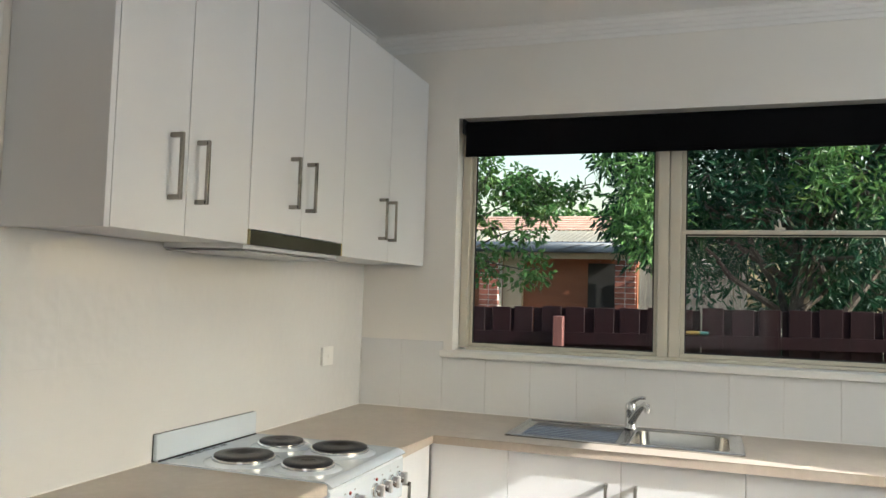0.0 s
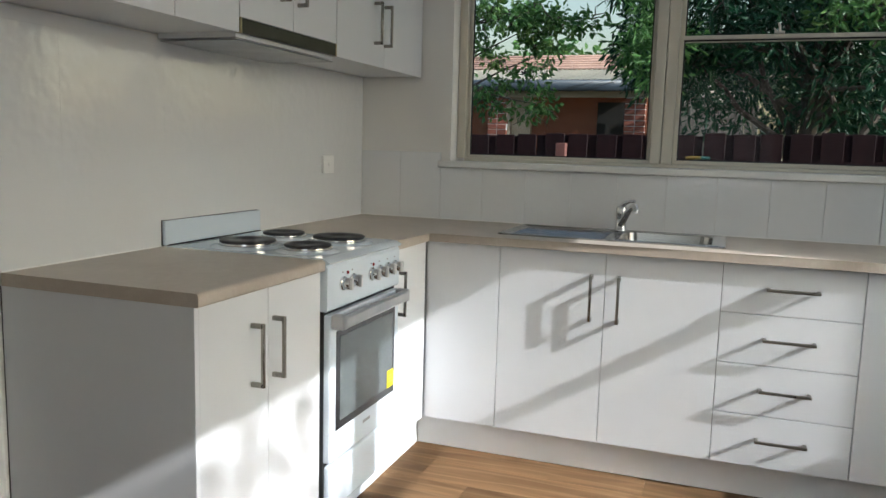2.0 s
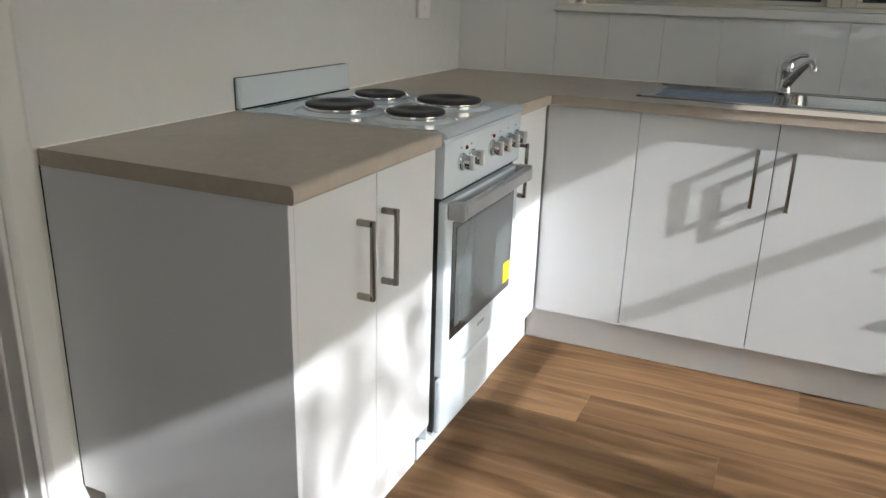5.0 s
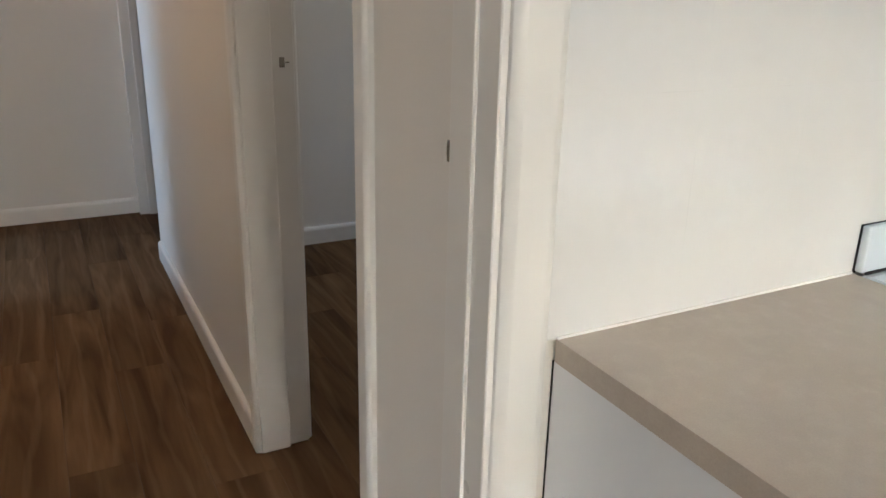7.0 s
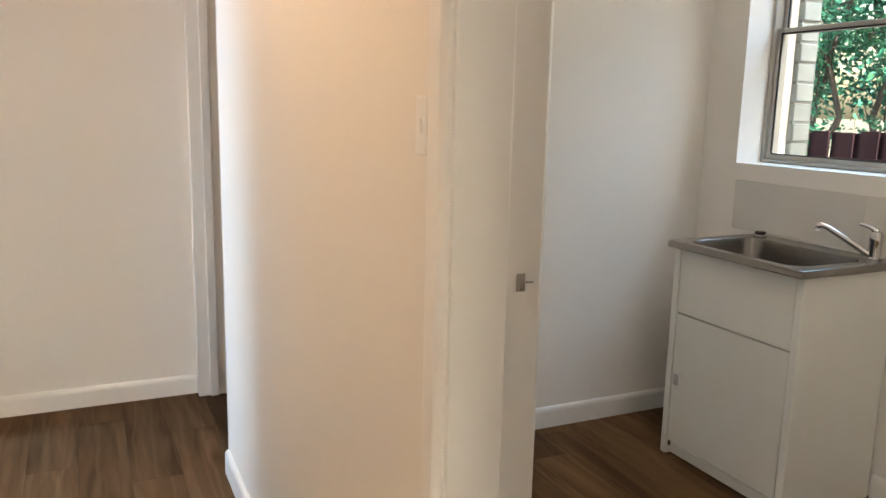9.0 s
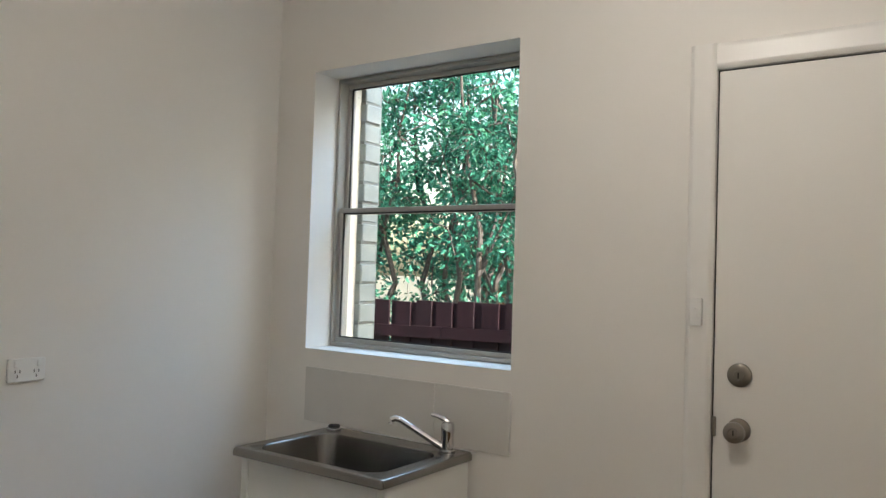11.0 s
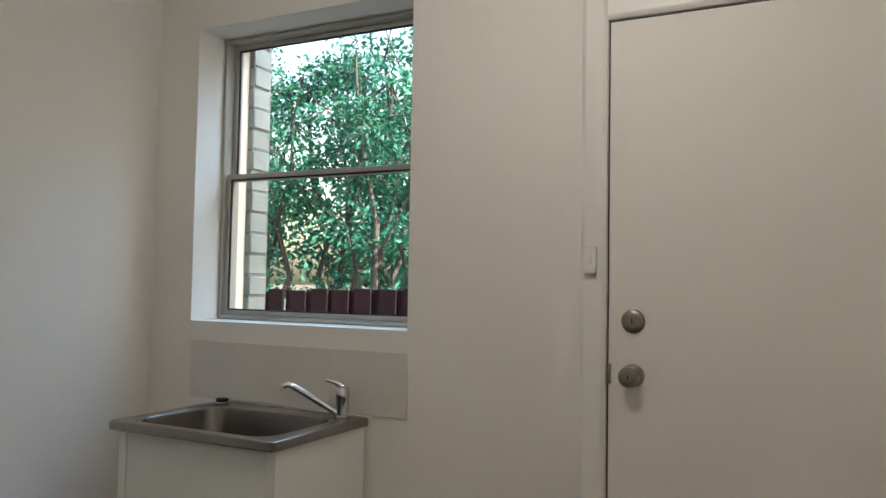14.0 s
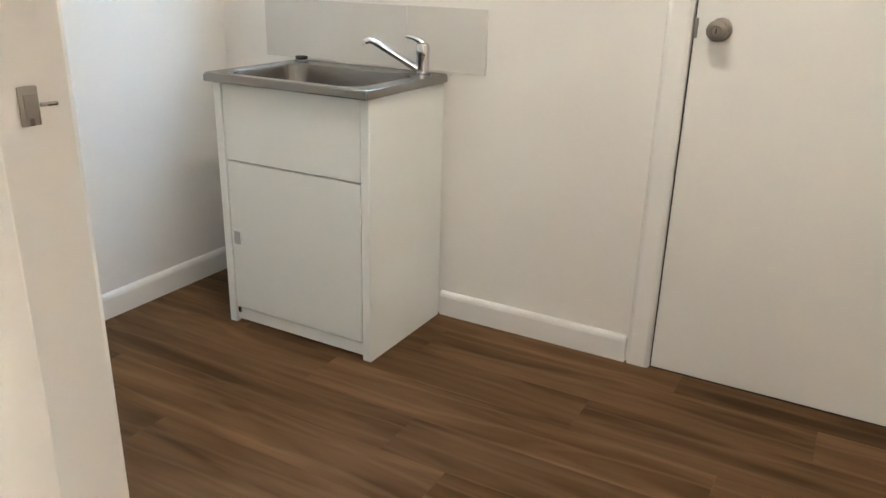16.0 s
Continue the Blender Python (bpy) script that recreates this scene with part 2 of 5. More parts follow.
def plank_vinyl():
    """Oak-look plank, with grain along x shifted for each plank."""
    m, nt, bsdf = nodes_of("plank_vinyl")
    geo = nt.nodes.new("ShaderNodeNewGeometry")
    info = nt.nodes.new("ShaderNodeObjectInfo")
    shift = add(nt, "ShaderNodeVectorMath")
    shift.operation = "MULTIPLY_ADD"
    comb = nt.nodes.new("ShaderNodeCombineXYZ")
    for k in ("X", "Y", "Z"):
        nt.links.new(info.outputs["Random"], comb.inputs[k])
    nt.links.new(comb.outputs["Vector"], shift.inputs[0])
    shift.inputs[1].default_value = (13.0, 7.0, 29.0)
    nt.links.new(geo.outputs["Position"], shift.inputs[2])
    mp = nt.nodes.new("ShaderNodeMapping")
    mp.inputs["Scale"].default_value = (1.0, 7.0, 1.0)
    nt.links.new(shift.outputs["Vector"], mp.inputs["Vector"])
    broad = add(nt, "ShaderNodeTexNoise", Scale=1.6, Detail=2.0, Distortion=0.9)
    nt.links.new(mp.outputs["Vector"], broad.inputs["Vector"])
    mp2 = nt.nodes.new("ShaderNodeMapping")
    mp2.inputs["Scale"].default_value = (1.3, 24.0, 1.0)
    nt.links.new(shift.outputs["Vector"], mp2.inputs["Vector"])
    fine = add(nt, "ShaderNodeTexNoise", Scale=3.0, Detail=5.0, Roughness=0.65)
    nt.links.new(mp2.outputs["Vector"], fine.inputs["Vector"])
    wave = add(nt, "ShaderNodeTexWave", Scale=1.5, Distortion=7.0, Detail=3.0, Detail_Scale=1.4)
    wave.bands_direction = "Y"
    mp3 = nt.nodes.new("ShaderNodeMapping")
    mp3.inputs["Scale"].default_value = (0.45, 2.4, 1.0)
    nt.links.new(shift.outputs["Vector"], mp3.inputs["Vector"])
    nt.links.new(mp3.outputs["Vector"], wave.inputs["Vector"])
    a = mixed(nt, ramped(nt, broad.outputs["Fac"], 0.3, 0.7), (0.078, 0.043, 0.021), (0.175, 0.102, 0.053))
    b = mixed(nt, ramped(nt, fine.outputs["Fac"], 0.42, 0.75, 0.0, 0.20), a, (0.050, 0.028, 0.015))
    c = mixed(nt, ramped(nt, wave.outputs["Fac"], 0.86, 1.0, 0.0, 0.16), b, (0.28, 0.19, 0.115))
    bsdf.inputs["Specular IOR Level"].default_value = 0.02
    hsv = nt.nodes.new("ShaderNodeHueSaturation")
    nt.links.new(ramped(nt, info.outputs["Random"], 0, 1, 0.72, 1.2), hsv.inputs["Value"])
    nt.links.new(c, hsv.inputs["Color"])
    nt.links.new(hsv.outputs["Color"], bsdf.inputs["Base Color"])
    nt.links.new(ramped(nt, fine.outputs["Fac"], 0.3, 0.7, 0.46, 0.58), bsdf.inputs["Roughness"])
    bp = add(nt, "ShaderNodeBump", Strength=0.05, Distance=0.001)
    nt.links.new(fine.outputs["Fac"], bp.inputs["Height"])
    nt.links.new(bp.outputs["Normal"], bsdf.inputs["Normal"])
    return m


def clear_glass(name, tint, gloss=0.0):
    m, nt, bsdf = nodes_of(name)
    bsdf.inputs["Base Color"].default_value = (*tint, 1)
    bsdf.inputs["Transmission Weight"].default_value = 1.0
    bsdf.inputs["Roughness"].default_value = gloss
    bsdf.inputs["IOR"].default_value = 1.16
    return m


def leaf_green(name, c1, c2, c3):
    m, nt, bsdf = nodes_of(name)
    geo = nt.nodes.new("ShaderNodeNewGeometry")
    n = add(nt, "ShaderNodeTexNoise", Scale=2.2, Detail=3.0)
    nt.links.new(geo.outputs["Position"], n.inputs["Vector"])
    a = mixed(nt, geo.outputs["Random Per Island"], c1, c2)
    nt.links.new(mixed(nt, ramped(nt, n.outputs["Fac"], 0.5, 0.75), a, c3), bsdf.inputs["Base Color"])
    bsdf.inputs["Roughness"].default_value = 0.45
    bsdf.inputs["Specular IOR Level"].default_value = 0.3
    tr = nt.nodes.new("ShaderNodeBsdfTranslucent")
    nt.links.new(a, tr.inputs["Color"])
    mx = nt.nodes.new("ShaderNodeMixShader")
    mx.inputs[0].default_value = 0.35
    out = nt.nodes["Material Output"]
    nt.links.new(bsdf.outputs["BSDF"], mx.inputs[1])
    nt.links.new(tr.outputs["BSDF"], mx.inputs[2])
    nt.links.new(mx.outputs["Shader"], out.inputs["Surface"])
    return m


tile_white = glazed_tile()
benchtop_mat = benchtop_laminate()
vinyl = plank_vinyl()
pane_glass = clear_glass("pane_glass", (0.93, 0.97, 0.95))
oven_glass = surface("oven_glass", (0.10, 0.115, 0.115), (0.085, 0.10, 0.10), 0.05, 3.0, 0.0, vary=0.02, coat=0.5)
oven_black = surface("oven_black", (0.012, 0.012, 0.014), (0.018, 0.018, 0.02), 0.12, 3.0, 0.0, coat=0.3)
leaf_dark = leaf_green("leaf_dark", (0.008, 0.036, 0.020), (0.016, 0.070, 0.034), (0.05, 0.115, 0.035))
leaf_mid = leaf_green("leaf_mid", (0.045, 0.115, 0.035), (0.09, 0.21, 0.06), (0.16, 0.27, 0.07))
leaf_hedge = leaf_green("leaf_hedge", (0.014, 0.085, 0.058), (0.050, 0.23, 0.150), (0.10, 0.31, 0.14))

# ---- building blocks ----


def box(bm, x0, x1, y0, y1, z0, z1, bev=0.0, seg=2):
    """An upright block, its edges rounded by bev."""
    made = bmesh.ops.create_cube(bm, size=1.0)["verts"]
    for v in made:
        v.co = Vector(((x0 + x1) / 2 + v.co.x * (x1 - x0), (y0 + y1) / 2 + v.co.y * (y1 - y0), (z0 + z1) / 2 + v.co.z * (z1 - z0)))
    if bev:
        edges = list({e for v in made for e in v.link_edges})
        bmesh.ops.bevel(bm, geom=edges, offset=bev, segments=seg, profile=0.5, affect="EDGES")
    return bm


def block(*a, **k):
    return box(bmesh.new(), *a, **k)


def tube(bm, points, radii, sides=10, caps=True):
    """A round bar through the points."""
    rings = []
    pts = [Vector(p) for p in points]
    if not isinstance(radii, (list, tuple)):
        radii = [radii] * len(pts)
    for i, p in enumerate(pts):
        way = (pts[min(i + 1, len(pts) - 1)] - pts[max(i - 1, 0)]).normalized()
        side = way.cross(Vector((0, 0, 1)) if abs(way.z) < 0.9 else Vector((1, 0, 0))).normalized()
        up = side.cross(way)
        rings.append([bm.verts.new(p + radii[i] * (math.cos(2 * math.pi * k / sides) * side + math.sin(2 * math.pi * k / sides) * up)) for k in range(sides)])
    for a, b in zip(rings, rings[1:]):
        for k in range(sides):
            bm.faces.new((a[k], a[(k + 1) % sides], b[(k + 1) % sides], b[k]))
    if caps:
        bm.faces.new(rings[0][::-1])
        bm.faces.new(rings[-1])
    return bm


def lathe(bm, profile, at, sides=32, axis="z", close=True):
    """Turns (radius, height) pairs round an axis through at."""
    rings = []
    for r, h in profile:
        ring = []
        for k in range(sides):
            a = 2 * math.pi * k / sides
            c, s = r * math.cos(a), r * math.sin(a)
            p = {"z": (c, s, h), "x": (h, c, s), "y": (s, h, c)}[axis]
            ring.append(bm.verts.new(Vector(at) + Vector(p)))
        rings.append(ring)
    for a, b in zip(rings, rings[1:]):
        for k in range(sides):
            bm.faces.new((a[k], a[(k + 1) % sides], b[(k + 1) % sides], b[k]))
    if close:
        bm.faces.new(rings[0][::-1])
        bm.faces.new(rings[-1])
    return bm


def prism(bm, outline, axis, a0, a1):
    """Extrudes an outline of 2D points along an axis: the pair is (y,z) for x, (x,z) for y, (x,y) for z."""
    def at(p, a):
        return {"x": (a, p[0], p[1]), "y": (p[0], a, p[1]), "z": (p[0], p[1], a)}[axis]
    r0 = [bm.verts.new(at(p, a0)) for p in outline]
    r1 = [bm.verts.new(at(p, a1)) for p in outline]
    n = len(outline)
    for k in range(n):
        bm.faces.new((r0[k], r0[(k + 1) % n], r1[(k + 1) % n], r1[k]))
    bm.faces.new(r0[::-1])
    bm.faces.new(r1)
    return bm


def base_of(ob):
    v = Vector((0, 0, 0))
    while ob:
        v, ob = v + ob.location, ob.parent
    return v


def mesh_of(name, bm, material, smooth=40):
    bmesh.ops.recalc_face_normals(bm, faces=bm.faces)
    me = bpy.data.meshes.new(name)
    for f in bm.faces:
        f.smooth = f.calc_area() < 0.002 or max(abs(c) for c in f.normal) < 0.9999
    for e in bm.edges:
        e.smooth = len(e.link_faces) == 2 and e.calc_face_angle(0) < radians(smooth)
    bm.to_mesh(me)
    bm.free()
    me.materials.append(material)
    return me


def part(name, bm, material, parent, label="", smooth=40):
    bmesh.ops.translate(bm, vec=-base_of(parent), verts=bm.verts)
    ob = new(name, mesh_of(name, bm, material, smooth))
    ob.parent = parent
    if label:
        ob["label"] = label
    return ob


def thing(name, at, label, category, group="", kind=""):
    ob = new(name)
    ob.empty_display_size = 0.1
    ob.location = at
    return tagged(ob, label, category, group, kind)


def solid(name, bm, material, label, category, group="", kind="", at=(0, 0, 0), smooth=40):
    bmesh.ops.translate(bm, vec=-Vector(at), verts=bm.verts)
    ob = new(name, mesh_of(name, bm, material, smooth))
    ob.location = at
    return tagged(ob, label, category, group, kind)


def walled(axis, a0, a1, t0, t1, z0, z1, openings=()):
    """A wall along an axis, from t0 to t1 thick, with openings (a, a, z, z) right through it."""
    bm = bmesh.new()

    def put(p0, p1, q0, q1):
        if p1 - p0 > 1e-4 and q1 - q0 > 1e-4:
            box(bm, *((p0, p1, t0, t1) if axis == "x" else (t0, t1, p0, p1)), q0, q1)
    at = a0
    for b0, b1, c0, c1 in sorted(openings):
        put(at, b0, z0, z1)
        put(b0, b1, z0, c0)
        put(b0, b1, c1, z1)
        at = b1
    put(at, a1, z0, z1)
    return bm

# ---- the large structure ----
CEIL = 2.665
XR, YB = 3.60, -5.20            # inner faces of the dining-side wall and the rear wall
S = "structure"
solid("wall_north", walled("x", -0.10, XR + 0.25, 0.0, 0.25, 0, CEIL, [(0.465, 2.385, 1.176, 2.262)]), wall_paint, "cream-white painted plaster wall with a wide window opening", "wall", kind=S)
solid("wall_north_laundry", walled("x", -4.25, -0.10, -0.035, 0.25, 0, CEIL, [(-2.845, -1.910, 1.168, 2.273), (-1.262, -0.440, -0.001, 2.082)]), wall_paint, "cream painted laundry wall with window and door opening", "wall", kind=S)
solid("wall_east", walled("y", YB, 0.0, XR, XR + 0.25, 0, CEIL, [(-2.86, -0.806, 1.10, 2.506)]), wall_paint, "cream painted wall with a sunny window", "wall", kind=S)
solid("wall_rear", walled("x", -4.25, XR + 0.25, YB - 0.25, YB, 0, CEIL, [(-3.85, -2.5, 0.9, 2.15), (0.9, 2.3, 0.9, 2.15)]), wall_paint, "cream painted rear wall with two unseen openings that admit light", "wall", kind=S)
solid("wall_west", walled("y", YB, -0.035, -4.25, -4.03, 0, CEIL), wall_paint, "cream painted wall at the end of the hall", "wall", kind=S)
solid("wall_kitchen_hall", walled("y", YB, 0.0, -0.10, 0.0, 0, CEIL, [(-2.97, -2.15, -0.001, 2.06)]), wall_paint, "painted wall between kitchen and hall with an open doorway", "wall", kind=S)
solid("wall_hall_laundry", walled("x", -4.03, -0.10, -2.16, -2.015, 0, CEIL, [(-1.262, -0.395, -0.001, 2.06), (-3.97, -3.13, -0.001, 2.06)]), wall_paint, "cream hall wall with an open laundry doorway", "wall", kind=S)
solid("wall_laundry_west", walled("y", -2.015, -0.035, -3.13, -3.05, 0, CEIL), wall_paint, "cream painted laundry side wall", "wall", kind=S)
solid("wall_hall_south", walled("x", -4.03, -0.10, -3.17, -3.05, 0, CEIL, [(-3.75, -2.84, -0.001, 2.06)]), wall_paint, "cream hall wall with an open bedroom doorway", "wall", kind=S)
solid("ceiling", block(-4.25, XR + 0.25, YB - 0.25, 0.25, CEIL, CEIL + 0.15), ceiling_paint, "white painted plaster ceiling", "ceiling", kind=S)
floor = solid("floor", block(-4.25, XR + 0.25, YB - 0.25, 0.25, -0.16, -0.004), black_gap, "brown timber-look vinyl plank floor", "floor", kind=S)

# Cornices with three steps
STEPS = [(0.0, 0.0), (0.0, -0.115), (0.014, -0.115), (0.016, -0.108), (0.020, -0.088), (0.030, -0.086), (0.034, -0.060), (0.046, -0.056), (0.052, -0.034), (0.066, -0.030), (0.078, -0.010), (0.094, -0.008), (0.096, 0.0)]


def cornice(name, axis, a0, a1, face, inward):
    outline = [(face + inward * (0.66 * d - 0.002), CEIL + 0.002 + 0.66 * h) for d, h in STEPS]
    solid(name, prism(bmesh.new(), outline, axis, a0, a1), ceiling_paint, "stepped white plaster cornice", "cornice", kind=S)


cornice("cornice_kitchen_north", "x", 0, XR, 0.0, -1)
cornice("cornice_kitchen_west", "y", YB, 0, 0.0, 1)
cornice("cornice_kitchen_east", "y", YB, 0, XR, -1)
cornice("cornice_laundry_north", "x", -3.05, -0.10, -0.035, -1)
cornice("cornice_laundry_west", "y", -2.015, -0.035, -3.05, 1)
cornice("cornice_laundry_east", "y", -2.015, -0.035, -0.10, -1)
cornice("cornice_hall_north", "x", -4.03, -0.10, -2.16, -1)
cornice("cornice_hall_south", "x", -4.03, -0.10, -3.05, 1)
cornice("cornice_hall_west", "y", -3.05, -2.16, -4.03, 1)

SKIRT = [(0, 0), (0.018, 0), (0.018, 0.072), (0.0165, 0.082), (0.012, 0.089), (0.006, 0.092), (0, 0.092)]


def baseboard(axis, a0, a1, face, inward):
    outline = [(face + inward * (d - 0.001), h) for d, h in SKIRT]
    solid("baseboard", prism(bmesh.new(), outline, axis, a0, a1), gloss_trim, "glossy cream-white rounded skirting board", "skirting", kind=S)


baseboard("x", -3.05, -2.665, -0.035, -1)
baseboard("x", -2.048, -1.343, -0.035, -1)
baseboard("x", -0.36, -0.10, -0.035, -1)
baseboard("y", -2.015, -0.053, -3.05, 1)
baseboard("y", -2.015, -0.053, -0.10, -1)
baseboard("x", -3.032, -1.343, -2.015, 1)
baseboard("x", -3.13, -1.298, -2.16, -1)
baseboard("x", -2.76, -0.10, -3.05, 1)
baseboard("x", -4.012, -3.83, -3.05, 1)
baseboard("y", -3.032, -2.162, -4.03, 1)
baseboard("y", -5.2, -3.05, 0.0, 1)
baseboard("x", 2.7, XR, 0.0, -1)
baseboard("y", -5.2, -0.02, XR, -1)
baseboard("x", 0.02, XR, YB, 1)

# Architraves: a rounded board round each side of an opening
BOARD = [(0, 0), (0.074, 0), (0.074, 0.010), (0.070, 0.016), (0.060, 0.0185), (0.014, 0.0185), (0.006, 0.016), (0.0, 0.009)]


def architrave(name, axis, a0, a1, top, face, out, quirk=0.001, legs=(1, 1), wide=1.0, label="glossy cream-white timber architrave"):
    """Two legs and a head on one face of a wall; the opening runs from a0 to a1."""
    bm = bmesh.new()
    for k, (edge, way) in enumerate(((a0 - quirk, -1), (a1 + quirk, 1))):
        if legs[k]:
            prof = [(edge + way * u * wide, face + out * (v - 0.001)) for u, v in BOARD]
            prism(bm, prof if axis == "x" else [(b, a) for a, b in prof], "z", 0.0, top + quirk + 0.074 * wide)
    head = [(face + out * (v - 0.001), top + quirk + u * wide) for u, v in BOARD]
    prism(bm, head, axis, a0 - quirk, a1 + quirk)
    return solid(name, bm, gloss_trim, label, "architrave", kind=S, smooth=50)


def jamb(name, axis, a0, a1, top, t0, t1, stop0, stop1, side=(1, 1), thick=0.024):
    """A lining with a door stop inside an opening."""
    bm = bmesh.new()
    for k, (a, way) in enumerate(((a0, 1), (a1, -1))):
        if not side[k]:
            continue
        lo, hi = sorted((a - way * 0.002, a + way * 0.010))
        l2, h2 = sorted((a - way * 0.002, a + way * thick))
        if axis == "x":
            box(bm, lo, hi, t0, t1, 0, top, 0.002, 1)
            box(bm, l2, h2, stop0, stop1, 0, top - 0.011, 0.003, 2)
        else:
            box(bm, t0, t1, lo, hi, 0, top, 0.002, 1)
            box(bm, stop0, stop1, l2, h2, 0, top - 0.011, 0.003, 2)
    if axis == "x":
        box(bm, a0 + 0.011, a1 - 0.011, t0, t1, top - 0.010, top + 0.002)
    else:
        box(bm, t0, t1, a0 + 0.011, a1 - 0.011, top - 0.010, top + 0.002)
    return solid(name, bm, gloss_trim, "painted timber door lining with a stop", "door frame", kind=S)


architrave("architrave_kitchen", "y", -2.97, -2.15, 2.06, 0.0, 1)
architrave("architrave_kitchen_back", "y", -2.97, -2.15, 2.06, -0.10, -1, legs=(1, 0))
jamb("jamb_kitchen", "y", -2.97, -2.15, 2.06, -0.102, 0.002, -0.102, -0.045, thick=0.016)
architrave("architrave_laundry", "x", -1.262, -0.395, 2.06, -2.16, -1, quirk=-0.016, wide=0.70)
architrave("architrave_laundry_inner", "x", -1.262, -0.395, 2.06, -2.015, 1)
jamb("jamb_laundry", "x", -1.262, -0.395, 2.06, -2.162, -2.013, -2.162, -2.075)
architrave("architrave_bedroom", "x", -3.75, -2.84, 2.06, -3.05, 1)
jamb("jamb_bedroom", "x", -3.75, -2.84, 2.06, -3.172, -3.048, -3.13, -3.08)
jamb("jamb_store", "x", -3.97, -3.13, 2.06, -2.162, -2.013, -2.11, -2.07)
architrave("architrave_back_door", "x", -1.262, -0.440, 2.082, -0.035, -1)


def strike_plate(at, axis):
    x, y, z = at
    bm = bmesh.new()
    if axis == "x":
        box(bm, x - 0.0005, x + 0.002, y - 0.006, y + 0.008, z - 0.013, z + 0.013, 0.0012, 2)
        box(bm, x + 0.0005, x + 0.0028, y - 0.003, y + 0.005, z - 0.008, z + 0.008)
        tube(bm, [(x + 0.001, y + 0.009, z), (x + 0.003, y + 0.020, z)], 0.0015, 6)
    else:
        box(bm, x - 0.004, x + 0.006, y - 0.002, y + 0.0005, z - 0.014, z + 0.014, 0.0006, 1)
        box(bm, x - 0.003, x + 0.005, y - 0.0028, y - 0.0005, z - 0.006, z + 0.006)
    return solid("strike_plate", bm, brushed, "small worn metal latch strike plate in the door lining", "strike plate", at=at)


strike_plate((-1.2518, -2.047, 1.134), "x")
strike_plate((-0.111, -2.160, 1.134), "y")

# ---- windows ----


def sash(win, x0, x1, z0, z1, y, material, rail=0.03, deep=0.03, glass=True):
    """A framed pane that faces the room."""
    for name, b in (("rail", (x0, x1, z0, z0 + rail)), ("rail", (x0, x1, z1 - rail, z1)), ("stile", (x0, x0 + rail, z0 + rail, z1 - rail)), ("stile", (x1 - rail, x1, z0 + rail, z1 - rail))):
        part(name, block(b[0], b[1], y, y + deep, b[2], b[3], 0.003), material, win)
    if glass:
        p = part("pane", block(x0 + rail, x1 - rail, y + deep * 0.4, y + deep * 0.4 + 0.004, z0 + rail, z1 - rail), pane_glass, win, "clear glass pane")
        p.visible_shadow = False
        seal = bmesh.new()
        g = 0.006
        for b in ((x0 + rail, x1 - rail, z0 + rail, z0 + rail + g), (x0 + rail, x1 - rail, z1 - rail - g, z1 - rail), (x0 + rail, x0 + rail + g, z0 + rail, z1 - rail), (x1 - rail - g, x1 - rail, z0 + rail, z1 - rail)):
            box(seal, b[0], b[1], y + deep * 0.2, y + deep * 0.38, b[2], b[3])
        part("glazing_seal", seal, black_gap, win, "black rubber glazing seal")


win = thing("window_1", (1.42, 0.1, 1.176), "cream aluminium kitchen window with a fixed pane and a sliding sash", "window", kind=S)
frame_bm = bmesh.new()
for b in ((0.467, 0.505, 1.19, 2.26), (2.345, 2.383, 1.19, 2.26), (0.505, 2.345, 1.178, 1.192), (0.505, 2.345, 2.238, 2.26)):
    box(frame_bm, b[0], b[1], 0.085, 0.20, b[2], b[3], 0.003)
part("window_frame", frame_bm, aluminium_cream, win)
part("mullion", block(1.372, 1.419, 0.08, 0.20, 1.192, 2.238, 0.004), aluminium_cream, win)
part("mullion", block(1.4215, 1.468, 0.08, 0.20, 1.192, 2.238, 0.004), aluminium_cream, win)
sash(win, 0.507, 1.371, 1.193, 2.237, 0.115, aluminium_cream, 0.016)
sash(win, 1.469, 2.344, 1.723, 2.237, 0.135, aluminium_cream, 0.018)
sash(win, 1.469, 2.344, 1.193, 1.747, 0.105, aluminium_cream, 0.018)
latch = bmesh.new()
box(latch, 1.845, 1.885, 0.088, 0.106, 1.747, 1.757, 0.002)
tube(latch, [(1.866, 0.097, 1.756), (1.864, 0.092, 1.776), (1.858, 0.088, 1.79)], [0.006, 0.005, 0.004], 8)
tube(latch, [(1.855, 0.097, 1.756), (1.842, 0.09, 1.768)], [0.004, 0.003], 8)
part("latch", latch, aluminium_cream, win, "cream sash latch")
solid("window_sill", block(0.413, 2.44, -0.034, 0.10, 1.146, 1.177, 0.006, 3), gloss_trim, "white painted timber window sill", "window sill", kind=S)

blind = thing("roller_blind", (0.47, -0.0, 2.2), "black roller blind rolled up at the window head", "blind")
part("roll", tube(bmesh.new(), [(0.50, 0.030, 2.222), (2.36, 0.030, 2.222)], 0.028, 20), blind_cloth, blind)
part("drop", block(0.502, 2.358, -0.002, 0.002, 2.088, 2.224, 0.0005, 1), blind_cloth, blind)
part("bottom_bar", block(0.502, 2.358, -0.008, 0.008, 2.078, 2.092, 0.004), blind_cloth, blind)
for x in (0.484, 2.366):
    part("bracket", block(x, x + 0.012, -0.004, 0.06, 2.19, 2.258, 0.002), black_gap, blind)

